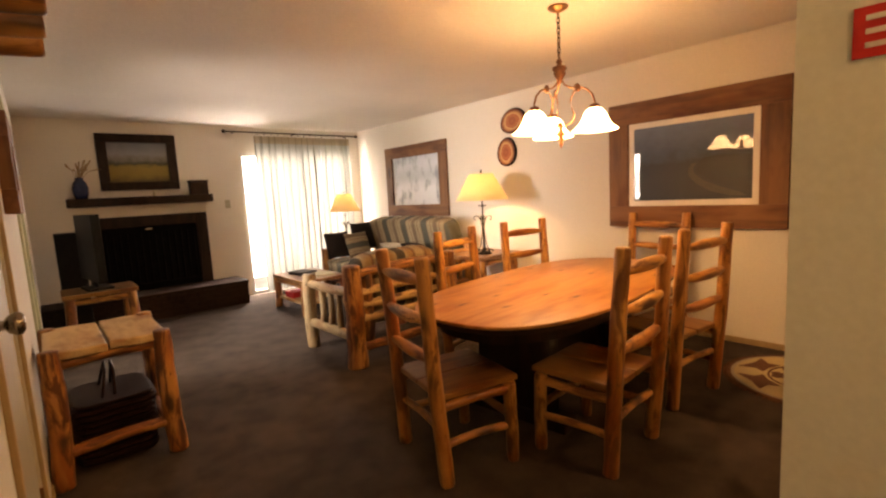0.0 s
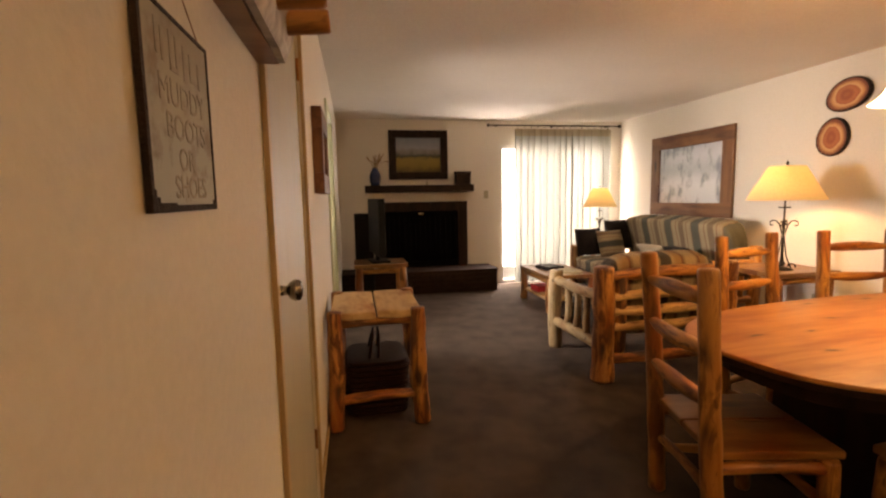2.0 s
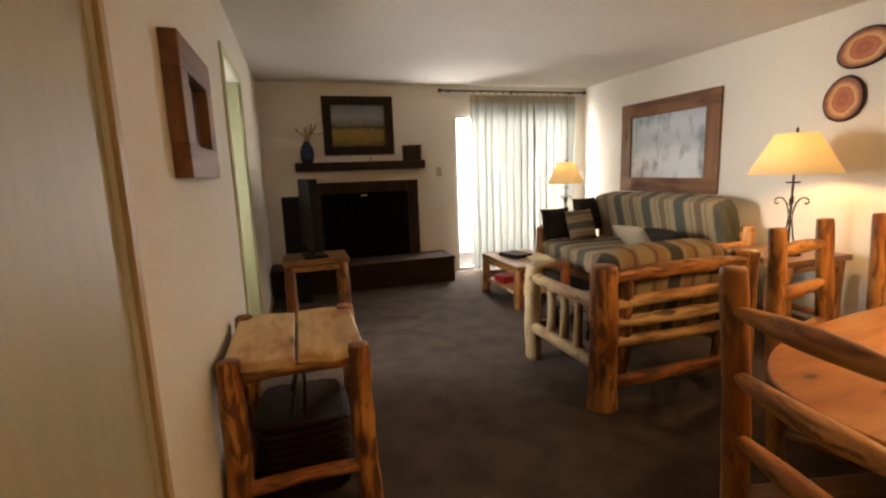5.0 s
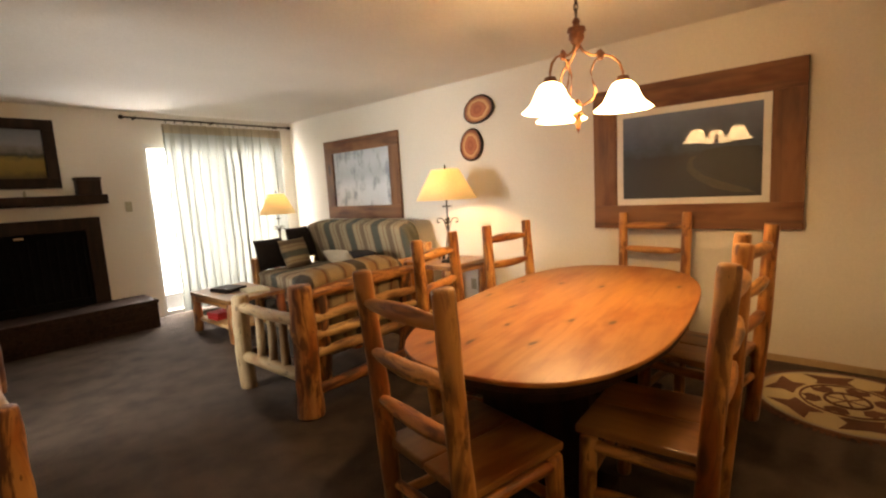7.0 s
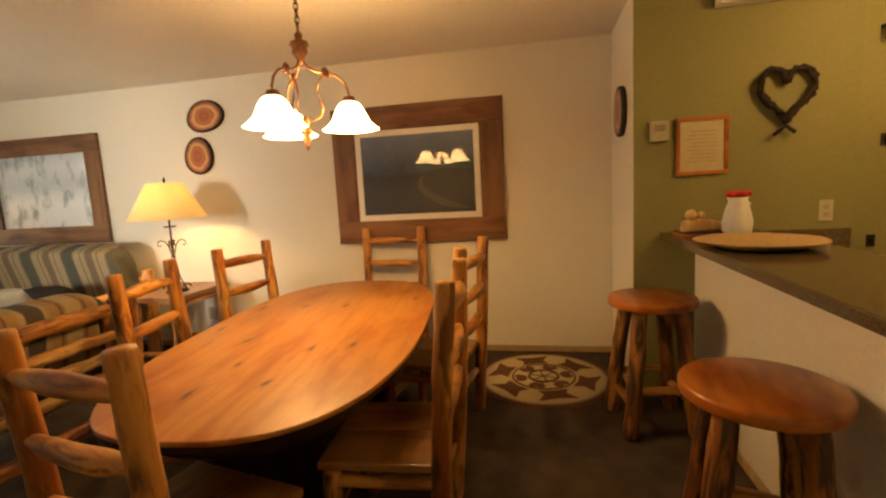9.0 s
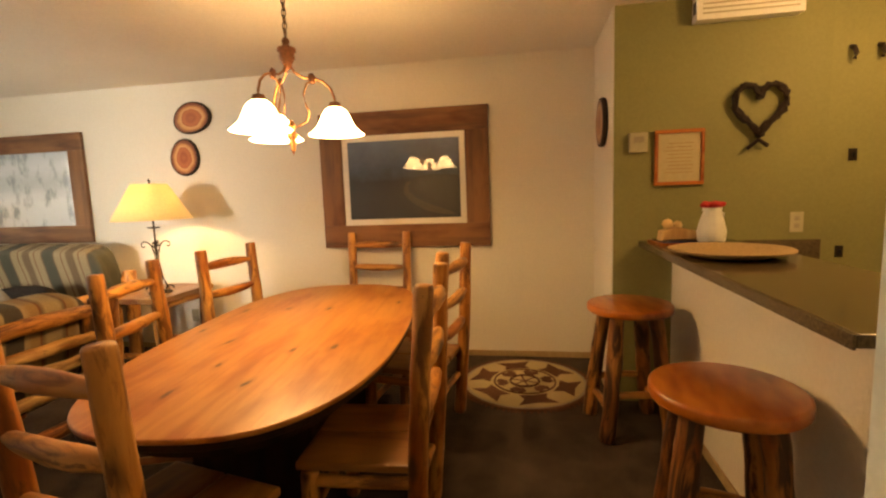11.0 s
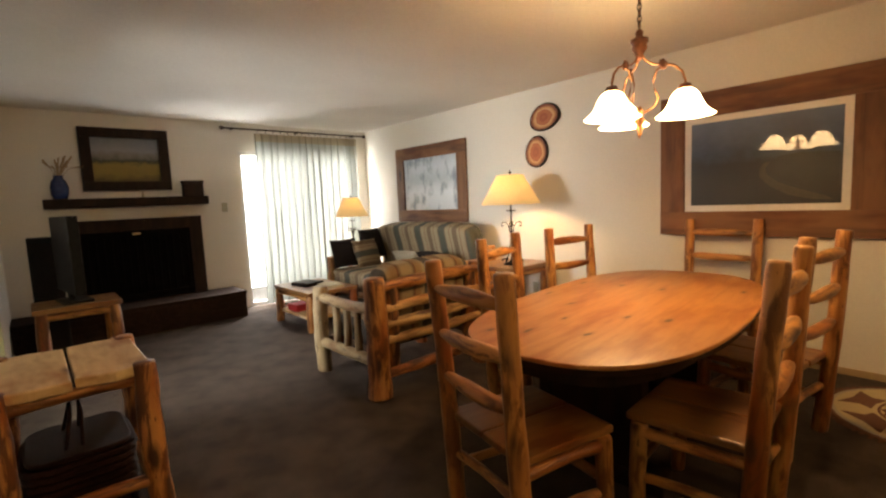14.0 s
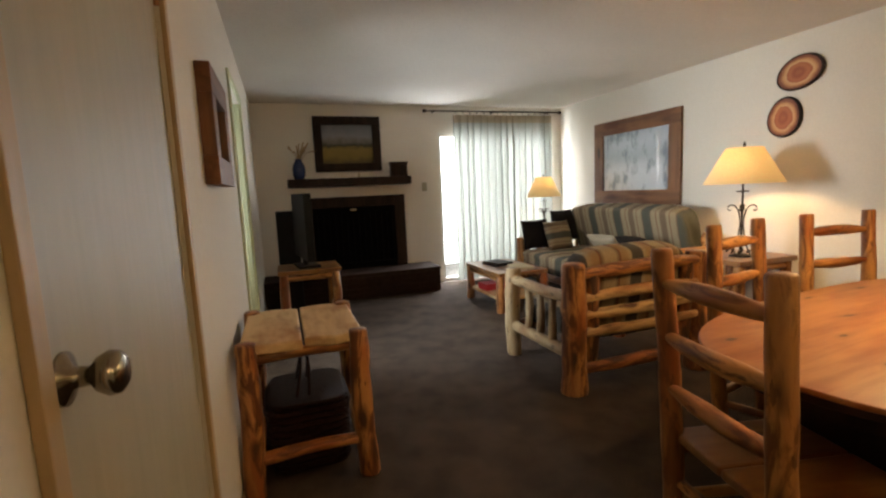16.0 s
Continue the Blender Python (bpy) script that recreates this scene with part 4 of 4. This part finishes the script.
part("wire", tube([(0.006, 0.03, 0.25), (0.003, 0.125, 0.335), (0.006, 0.22, 0.25)], 0.0007, 5), COPPER, sg)
solid("picture_nail", boxes((0.0, 0.014, -0.003, 0.003, -0.003, 0.003), (0.0, 0.004, -0.014, 0.014, -0.003, 0.003), bevel=0.001), IRON, "small dark nail in the wall above the sign", "nail", pose(L, -0.3275, 1.641))
rs = thing("red_notice", "small red and white safety notice on the entry wall", "sign", pose(1.0, -1.048, 1.555, 0, 0, -90))
part("panel", boxes((0.0, 0.10, -0.004, 0, 0.0, 0.075)), RED, rs)
for i in range(3):
    part("text_line", boxes((0.015, 0.085, -0.0048, -0.004, 0.014 + 0.02 * i, 0.022 + 0.02 * i)), WHITE, rs)
framed("framed_picture", "small dark print in a deep brown wood frame", "picture", pose(L, 1.64, 1.395, 0, 0, 90), 0.56, 0.455, 0.11, DARKPIC, (BARN, BARNZ), 0, 0.055)

# side table with basket
st = thing("side_table", "rustic log side table with a split slab top", "table", pose(0.21, 2.10, 0))
for i, (a, b) in enumerate(((-0.27, -0.006), (0.006, 0.27))):
    bulge = [(a, -0.30), (a * 0.5 + b * 0.5, -0.335 if i == 0 else -0.34), (b, -0.335 if i == 0 else -0.30), (b, 0.30), ((a + b) / 2, 0.335), (a, 0.32)]
    part("slab", plate(bulge, 0.655, 0.70, 0.01), SLABY, st, "pale split slab")
for x in (-0.245, 0.245):
    for y in (-0.31, 0.29):
        log("leg", (x * 1.06, y * 1.06, 0), (x, y, 0.71), 0.050, 0.045, st, LOGDARK, knobby=0.16, bow=0.008)
log("stretcher", (-0.25, -0.32, 0.17), (0.25, -0.32, 0.18), 0.03, 0.028, st, LOGDARK, knobby=0.1)
for x in (-0.25, 0.25):
    log("side_stretcher", (x, -0.3, 0.12), (x, 0.28, 0.12), 0.028, 0.026, st, knobby=0.1)
    log("top_rail", (x * 0.9, -0.3, 0.625), (x * 0.9, 0.28, 0.625), 0.03, 0.028, st, LOGDARK, knobby=0.1)
log("front_rail", (-0.22, -0.28, 0.625), (0.22, -0.28, 0.63), 0.028, 0.025, st, knobby=0.1)
bs = thing("wicker_basket", "dark woven basket with a tall handle under the table", "basket", pose(0.21, 2.12, 0.0))
rows = []
for i in range(9):
    z = 0.03 + 0.034 * i
    w, d = 0.180 + 0.012 * i / 8 + 0.004 * math.sin(5 * i), 0.22
    pts = [(x, y, z + 0.004 * math.sin(9 * k)) for k, (x, y) in enumerate(oval(w, d, 6, 28) + oval(w, d, 6, 28)[:1])]
    part("weave", tube(pts, 0.018, 6), WICKER, bs)
part("basket_floor", plate(oval(0.19, 0.22, 5, 24), 0.004, 0.02, 0), WICKER, bs)
part("lid", plate(oval(0.19, 0.225, 5, 28), 0.322, 0.345, 0.008), WICKER, bs, "dark woven lid")
for s in (-1, 1):
    part("handle", tube([(0.03 * s - 0.02, -0.13, 0.335), (0.02 * s, -0.06, 0.47), (0.016 * s, 0.0, 0.51), (0.02 * s, 0.06, 0.47), (0.03 * s - 0.02, 0.13, 0.335)], 0.008, 6), WICKER, bs, "", None, True)

# ---- living room ----
hearth = thing("fireplace", "dark brick raised hearth with a flat black sheet for the dark firebox opening and wood surround", "fireplace", pose(0, D, 0))
part("hearth_base", boxes((L, 2.115, -0.50, -0.0, 0.0, 0.285), bevel=0.004), BRICK, hearth)
part("hearth_cap", boxes((L, 2.125, -0.515, 0.0, 0.285, 0.325), bevel=0.006), BRICK, hearth)
part("surround", boxes((0.42, 0.55, -0.05, 0, 0.325, 1.30), (1.65, 1.79, -0.05, 0, 0.325, 1.30), (0.55, 1.65, -0.05, 0, 1.16, 1.30), bevel=0.005), DARKWOOD, hearth, "dark stained wood surround")
# no real recess: the opening's darkness is put into a flat sheet
part("firebox", boxes((0.55, 0.58, -0.035, -0.004, 0.325, 1.16), (1.62, 1.65, -0.035, -0.004, 0.325, 1.16), (0.58, 1.62, -0.035, -0.004, 1.08, 1.16), (0.58, 1.62, -0.035, -0.004, 0.325, 0.41), (0.58, 1.62, -0.006, -0.002, 0.41, 1.08)), FIREBLACK, hearth, "flat black sheet for the dark firebox opening")
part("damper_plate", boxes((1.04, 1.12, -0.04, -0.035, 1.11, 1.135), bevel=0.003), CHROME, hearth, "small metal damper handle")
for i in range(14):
    part("screen_fold", tube([(0.60 + 0.077 * i, -0.018, 0.41), (0.60 + 0.077 * i, -0.018, 1.08)], 0.012, 6), FIREBLACK, hearth)
for row in range(4):
    for i in range(11):
        x = L + 0.004 + 0.205 * i + (0.1 if row % 2 else 0)
        if x + 0.195 < 2.115:
            part("brick", boxes((x, x + 0.195, -0.512, -0.50, 0.007 + 0.07 * row, 0.068 + 0.07 * row), bevel=0.003), BRICK, hearth)
mantel = solid("mantel_shelf", boxes((0.27, 1.86, D - 0.22, D - 0.002, 1.44, 1.545), bevel=0.012), DARKWOOD, "thick dark wood mantel shelf on the wall", "shelf")
framed("framed_picture", "mountain meadow painting in a dark carved frame", "picture", pose(0.632, D - 0.002, 1.63), 0.87, 0.71, 0.105, MEADOW, (DARKWOOD, DARKWOOD), 0, 0.05)
vs = thing("flower_vase", "blue glazed vase of dried grasses", "vase", pose(0.42, D - 0.13, 1.545))
part("vase_body", lathe([(0.0, 0.0), (0.06, 0.0), (0.078, 0.05), (0.082, 0.13), (0.065, 0.19), (0.04, 0.225), (0.045, 0.25), (0.035, 0.25), (0.0, 0.2)], 28), BLUEGLAZE, vs, "", None, True)
random.seed(9)
for i in range(26):
    a, s = random.uniform(0, 6.28), random.uniform(0.05, 0.17)
    tip = (s * math.cos(a) + 0.05, s * math.sin(a) * 0.5 - 0.02, random.uniform(0.33, 0.47))
    part("dried_stem", tube([(0.01 * math.cos(a), 0.01 * math.sin(a), 0.22), (tip[0] * 0.5, tip[1] * 0.5, 0.33), tip], 0.0035, 5, [0.7, 0.9, 2.6]), STRAW, vs)
solid("keepsake_box", boxes((-0.11, 0.11, -0.06, 0.06, 0, 0.16), (-0.118, 0.118, -0.066, 0.066, 0.16, 0.19), bevel=0.006), DARKWOOD, "dark wooden keepsake box with a lid", "box", pose(1.71, D - 0.12, 1.545))
solid("small_figurine", lathe([(0.0, 0.0), (0.03, 0.0), (0.024, 0.03), (0.03, 0.06), (0.014, 0.085), (0.018, 0.10), (0.0, 0.115)], 14), IVORY, "tiny pale figurine on the mantel", "ornament", pose(1.18, D - 0.1, 1.545) @ Matrix.Scale(0.6, 4), smooth=True)
for nm, x, y, z, m in (("switch_plate", 2.10, D, 1.39, 0),):
    sw = thing(nm, "ivory light switch beside the patio door", "switch", pose(x, y, z))
    part("plate", boxes((-0.036, 0.036, -0.006, 0, -0.06, 0.06), bevel=0.002), IVORY, sw)
    part("toggle", boxes((-0.006, 0.006, -0.018, -0.006, -0.012, 0.012), bevel=0.002), IVORY, sw)
ol = thing("wall_outlet", "ivory duplex outlet low on the wall", "outlet", pose(R, 2.64, 0.33, 0, 0, -90))
part("plate", boxes((-0.036, 0.036, -0.006, 0, -0.06, 0.06), bevel=0.002), IVORY, ol)
for z in (-0.022, 0.022):
    part("socket", boxes((-0.014, 0.014, -0.008, -0.006, z - 0.013, z + 0.013), bevel=0.002), PALERUG, ol)

# curtain
rod = thing("curtain_rod", "black iron curtain rod with knob ends", "curtain rod", pose(2.14, D - 0.10, 2.415))
part("pole", tube([(0, 0, 0), (2.10, 0, 0)], 0.011, 10), IRON, rod)
for x in (-0.02, 2.12):
    part("finial", lathe([(0.0, -0.03), (0.022, -0.018), (0.026, 0.0), (0.02, 0.02), (0.0, 0.03)], 14), IRON, rod, "", pose(x, 0, 0, 0, 90, 0), True)
for x in (0.12, 1.02, 1.92):
    part("bracket", boxes((x - 0.008, x + 0.008, -0.012, 0.10, -0.014, 0.014)), IRON, rod)


def make_curtain(name, x0, x1, y, amp, folds, sway, label):
    c = thing(name, label, "curtain", pose(x0, y, 0.03), "curtains at the patio door")
    for nm, z0, z1, mt in (("cloth", 0.0, 2.23, SHEER), ("header", 2.23, 2.335, HEADER)):
        bm = bmesh.new()
        nx, nz = folds * 10, 14 if nm == "cloth" else 2
        grid = []
        for j in range(nz + 1):
            z = z0 + (z1 - z0) * j / nz
            f = 1 - z / 2.335
            row = []
            for i in range(nx + 1):
                u = i / nx
                ph = 2 * math.pi * folds * u + 1.3 * noise.noise(Vector((u * 6, 0.3, f * 1.1)))
                a = amp * (0.55 + 0.45 * f) * (1 + 0.5 * noise.noise(Vector((u * 9, 2.0, f * 2))))
                xx = (x1 - x0) * (u + 0.17 / folds * math.sin(2 * ph) + sway * f * (u - 0.5) + 0.012 * noise.noise(Vector((u * 7, z * 2, 4))))
                row.append(bm.verts.new((xx, a * math.sin(ph), z)))
            grid.append(row)
        for a, b in zip(grid, grid[1:]):
            for i in range(nx):
                bm.faces.new((a[i], a[i + 1], b[i + 1], b[i]))
        part(nm, bm, mt, c, "", None, True)
    for i in range(folds):
        x = (x1 - x0) * (i + 0.5) / folds
        ring = [(x, 0.018 * math.cos(q * math.pi / 6), 2.365 + 0.018 * math.sin(q * math.pi / 6)) for q in range(13)]
        part("ring", tube(ring, 0.003, 5), IRON, c)
    return c


make_curtain("sheer_curtain", 2.53, 3.48, D - 0.10, 0.05, 9, 0.02, "long pleated sheer white curtain on a black rod")
make_curtain("sheer_curtain", 3.45, 4.10, D - 0.11, 0.045, 6, 0.03, "long pleated sheer white curtain gathered beside another")


# lamps
def make_lamp(m, size, label):
    l = thing("table_lamp", label, "lamp", m)
    s = size
    part("shade", lathe([(0.135 * s, 0.915), (0.30 * s, 0.62), (0.296 * s, 0.62), (0.131 * s, 0.915)], 48), LAMPSHADE, l, "lit parchment empire shade", None, True)
    part("stem", tube([(0, 0, 0.03), (0, 0, 0.94)], 0.008, 8), IRON, l)
    part("finial", lathe([(0.0, 0.93), (0.012, 0.94), (0.006, 0.955), (0.0, 0.97)], 12), IRON, l, "", None, True)
    part("drip_pan", lathe([(0.0, 0.545), (0.045, 0.55), (0.05, 0.56), (0.0, 0.555)], 20), IRON, l)
    part("harp_bar", boxes((-0.13 * s, 0.13 * s, -0.003, 0.003, 0.905, 0.911), (-0.003, 0.003, -0.13 * s, 0.13 * s, 0.905, 0.911)), IRON, l)
    part("base", lathe([(0.0, 0.0), (0.09, 0.0), (0.085, 0.012), (0.02, 0.03), (0.0, 0.03)], 24), IRON, l, "", None, True)
    for k in range(4):
        r = pose(0, 0, 0, 0, 0, 90 * k + 30)
        curl = [(0.03, 0, 0.40), (0.055, 0, 0.435), (0.085, 0, 0.44), (0.104, 0, 0.425), (0.105, 0, 0.402), (0.09, 0, 0.392), (0.08, 0, 0.402)]
        scroll = part("scroll", tube([(0.07, 0, 0.02), (0.03, 0, 0.12), (0.012, 0, 0.26), (0.016, 0, 0.34)] + curl, 0.006, 6), IRON, l, "", r, True)
        foot = [(0.075 + 0.03 * math.cos(a), 0, 0.03 + 0.03 * math.sin(a)) for a in [math.pi * 1.5 * j / 8 for j in range(9)]]
        part("foot_curl", tube(foot, 0.006, 6), IRON, scroll, "", None, True)
    return l


def make_endtable(m, w, d, h):
    e = thing("end_table", "log end table with a thick pine plank top", "table", m)
    for i in range(3):
        y0 = -d / 2 + d * i / 3
        part("top_plank", boxes((-w / 2, w / 2, y0 + 0.002, y0 + d / 3 - 0.002, h - 0.045, h), bevel=0.007), PLANKX, e)
    for x in (-w / 2 + 0.06, w / 2 - 0.06):
        for y in (-d / 2 + 0.06, d / 2 - 0.06):
            log("leg", (x, y, 0), (x, y, h - 0.045), 0.047, 0.043, e, knobby=0.09)
        log("stretcher", (x, -d / 2 + 0.06, 0.16), (x, d / 2 - 0.06, 0.16), 0.026, 0.026, e)
    for y in (-d / 2 + 0.06, d / 2 - 0.06):
        log("rail", (-w / 2 + 0.06, y, h - 0.09), (w / 2 - 0.06, y, h - 0.09), 0.028, 0.028, e)
    return e


make_endtable(pose(3.92, 2.66, 0), 0.66, 0.62, 0.66)
make_lamp(pose(3.85, 2.56, 0.66), 1.0, "wrought iron scroll table lamp with a lit parchment shade")
make_endtable(pose(3.72, 5.52, 0), 0.5, 0.5, 0.60)
make_lamp(pose(3.72, 5.5, 0.60) @ Matrix.Diagonal((0.8, 0.8, 0.93, 1)), 1.0, "wrought iron lamp with lit shade in the corner")

# sofa: faces -x
sofa = thing("log_sofa", "log frame sofa with striped southwestern upholstery", "sofa", pose(4.28, 4.15, 0))
for y in (-0.98, 0.98):
    log("post", (-0.12, y, 0), (-0.10, y, 0.80), 0.062, 0.058, sofa, knobby=0.09)
    log("post", (-1.14, y, 0), (-1.14, y, 0.66), 0.060, 0.056, sofa, knobby=0.09)
    log("arm_rail", (-1.18, y, 0.60), (-0.10, y, 0.62), 0.045, 0.045, sofa, knobby=0.09)
    log("lower_rail", (-1.14, y, 0.24), (-0.12, y, 0.24), 0.04, 0.04, sofa, knobby=0.09)
    for i in range(4):
        x = -0.27 - 0.19 * i
        log("spindle", (x, y, 0.26), (x, y, 0.59), 0.026, 0.024, sofa, knobby=0.12)
log("front_rail", (-1.12, -0.98, 0.22), (-1.12, 0.98, 0.22), 0.05, 0.05, sofa, knobby=0.08)
log("back_rail", (-0.12, -0.98, 0.72), (-0.12, 0.98, 0.72), 0.05, 0.05, sofa, knobby=0.08)
part("seat_cushion", cushion_mesh(1.12, 1.88, 0.24, 1, 8.0, 0.0, 30), FABRICY, sofa, "", pose(-0.66, 0, 0.40), True)
part("back_cushion", cushion_mesh(0.25, 1.88, 0.66, 2, 8.0, 0.0, 30), FABRICY, sofa, "", pose(-0.24, 0, 0.74, 0, -14, 0), True)


def pillow_mesh(w, h, t, seed=0, n=16):
    """A stuffed square pillow in the yz plane with pinched corners."""
    bm = bmesh.new()
    sides = []
    for s in (1, -1):
        grid = []
        for j in range(n + 1):
            row = []
            for i in range(n + 1):
                u, v = 2 * i / n - 1, 2 * j / n - 1
                edge = max(0.0, (1 - u * u) * (1 - v * v))
                x = s * t / 2 * edge ** 0.45 * (1 + 0.12 * noise.noise(Vector((u * 1.5 + seed, v * 1.5, s))))
                pu, pv = u * (1 - 0.06 * (1 - v * v)), v * (1 - 0.06 * (1 - u * u))
                row.append(bm.verts.new((x, pu * w / 2, pv * h / 2)))
            grid.append(row)
        for a, b in zip(grid, grid[1:]):
            for i in range(n):
                bm.faces.new((a[i], a[i + 1], b[i + 1], b[i]) if s > 0 else (a[i], b[i], b[i + 1], a[i + 1]))
    bmesh.ops.remove_doubles(bm, verts=bm.verts[:], dist=1e-5)
    return bm


def pillow(m, size, material, label):
    return solid("throw_pillow", pillow_mesh(size, size * 0.92, 0.17, int(size * 100)), material, label, "pillow", m, smooth=True, group="pillows on the sofa")


pillow(pose(3.27, 4.97, 0.71, 0, -14, -84), 0.42, DARKCLOTH, "dark brown throw pillow leaning at the sofa arm")
pillow(pose(3.72, 5.00, 0.80, 0, -16, -70), 0.46, DARKCLOTH, "dark throw pillow wedged in the sofa corner")
pillow(pose(3.52, 4.83, 0.69, 0, -20, -80), 0.42, FABRICZ, "striped throw pillow propped on the sofa seat")
pillow(pose(3.66, 4.02, 0.62, 0, -48, 8), 0.42, TANCLOTH, "oatmeal throw pillow lying on the sofa seat")
pillow(pose(3.66, 3.56, 0.64, 0, -48, 6), 0.40, DARKCLOTH, "dark throw pillow lying near the sofa arm")

# armchair: faces +y
ac = thing("log_armchair", "log frame armchair with slatted back and striped cushions", "armchair", pose(1.85, 2.10, 0))
AW = 1.02
for x in (0.0, AW):
    log("back_post", (x, 0.0, 0), (x, 0.0, 0.845), 0.084, 0.076, ac, LOGDARK, 0.16, 0.012)
    log("front_post", (x, 0.80, 0), (x, 0.80, 0.70), 0.058, 0.060, ac, LOGPALE if x == 0 else LOG, 0.11, 0.02)
    log("arm_rail", (x, 0.0, 0.62), (x, 0.80, 0.615), 0.040, 0.038, ac, LOGPALE, 0.09)
    log("lower_rail", (x, 0.0, 0.25), (x, 0.80, 0.24), 0.042, 0.040, ac, LOGPALE, 0.10)
    for i in range(3):
        y = 0.24 + 0.17 * i
        log("spindle", (x, y, 0.26), (x + 0.01, y + 0.01, 0.61), 0.030, 0.027, ac, LOGPALE, 0.16, 0.014)
log("upright", (0.13, 0.03, 0.12), (0.12, -0.01, 0.80), 0.056, 0.05, ac, LOGBARK, knobby=0.14)
log("upright", (AW - 0.13, 0.03, 0.12), (AW - 0.12, -0.01, 0.80), 0.056, 0.05, ac, LOGBARK, knobby=0.14)
for z, r in ((0.78, 0.042), (0.625, 0.034), (0.515, 0.034), (0.405, 0.033), (0.17, 0.040)):
    log("back_slat", (0.05, -0.035, z), (AW - 0.05, -0.035, z + 0.01), r * 1.1, r * 1.05, ac, LOGDARK if z > 0.7 or z < 0.2 else LOGCREAM, 0.22, 0.012, 0.8, "", 0.25)
log("front_rail", (0.0, 0.80, 0.24), (AW, 0.80, 0.24), 0.045, 0.045, ac, knobby=0.08)
part("seat_cushion", cushion_mesh(AW - 0.1, 0.80, 0.20, 5, 5.0, 0.0, 22), FABRICX, ac, "", pose(AW / 2, 0.46, 0.38), True)
part("back_cushion", cushion_mesh(AW - 0.10, 0.24, 0.54, 6, 4.5, 0.0, 26), FABRICX, ac, "", pose(AW / 2, 0.14, 0.645, 8, 0, 0), True)

# coffee table
ct = thing("coffee_table", "low log coffee table with plank top and shelf", "table", pose(2.56, 4.48, 0))
for i in range(3):
    x0 = -0.30 + 0.2 * i
    part("top_plank", boxes((-0.46, 0.46, x0 + 0.002, x0 + 0.198, 0.395, 0.435), bevel=0.007), PLANKX, ct, "", pose(0, 0, 0, 0, 0, 90))
part("shelf", boxes((-0.26, 0.26, -0.40, 0.40, 0.12, 0.15), bevel=0.005), SLABY, ct)
for x in (-0.26, 0.26):
    for y in (-0.42, 0.42):
        log("leg", (x, y, 0), (x, y, 0.395), 0.048, 0.044, ct, knobby=0.1)
    log("rail", (x, -0.42, 0.35), (x, 0.42, 0.35), 0.026, 0.026, ct)
for i, (dx, dy, a, mt) in enumerate(((-0.05, 0.10, 8, BLACK), (-0.04, 0.09, 14, DARKWOOD), (0.10, -0.2, -10, PAPER))):
    z = 0.435 + (0.0, 0.02, 0.0)[i]
    solid("magazine", boxes((-0.11, 0.11, -0.15, 0.15, 0, 0.019), bevel=0.002), mt, "large book lying on the coffee table" if i < 2 else "open paper brochure on the coffee table", "book", pose(2.56 + dx, 4.48 + dy, z, 0, 0, a))
solid("game_box", boxes((-0.13, 0.13, -0.10, 0.10, 0, 0.07), (-0.132, 0.132, -0.102, 0.102, 0.03, 0.075), bevel=0.003), RED, "red board game box on the coffee table shelf", "box", pose(2.46, 4.62, 0.15, 0, 0, 5))

# television corner
tvs = make_endtable(pose(0.39, 4.72, 0), 0.62, 0.52, 0.60)
tvs.name = "tv_stand"
tagged(tvs, "low log stand with an open shelf under the television", "stand")
tv = thing("television", "black flat television on a pedestal, seen from its edge", "television", pose(0.37, 4.72, 0.60, 0, 0, 7))
tvb = part("screen_body", boxes((-0.045, 0.03, -0.38, 0.38, 0.09, 0.76), bevel=0.008), BLACK, tv)
part("screen", boxes((0.031, 0.034, -0.35, 0.35, 0.12, 0.73)), BLACK, tvb, "dark glossy screen")
part("neck", boxes((-0.03, 0.01, -0.05, 0.05, 0.02, 0.10), bevel=0.004), BLACK, tv)
part("foot", boxes((-0.10, 0.12, -0.18, 0.18, 0.0, 0.022), bevel=0.006), BLACK, tv)
sp = thing("floor_speaker", "tall black floor speaker beside the fireplace", "speaker", pose(0.22, 5.32, 0))
spc = part("cabinet", boxes((-0.12, 0.12, -0.12, 0.12, 0, 1.17), bevel=0.008), BLACK, sp)
part("grille", boxes((-0.105, 0.105, -0.132, -0.12, 0.05, 1.12), bevel=0.004), DARKCLOTH, spc)
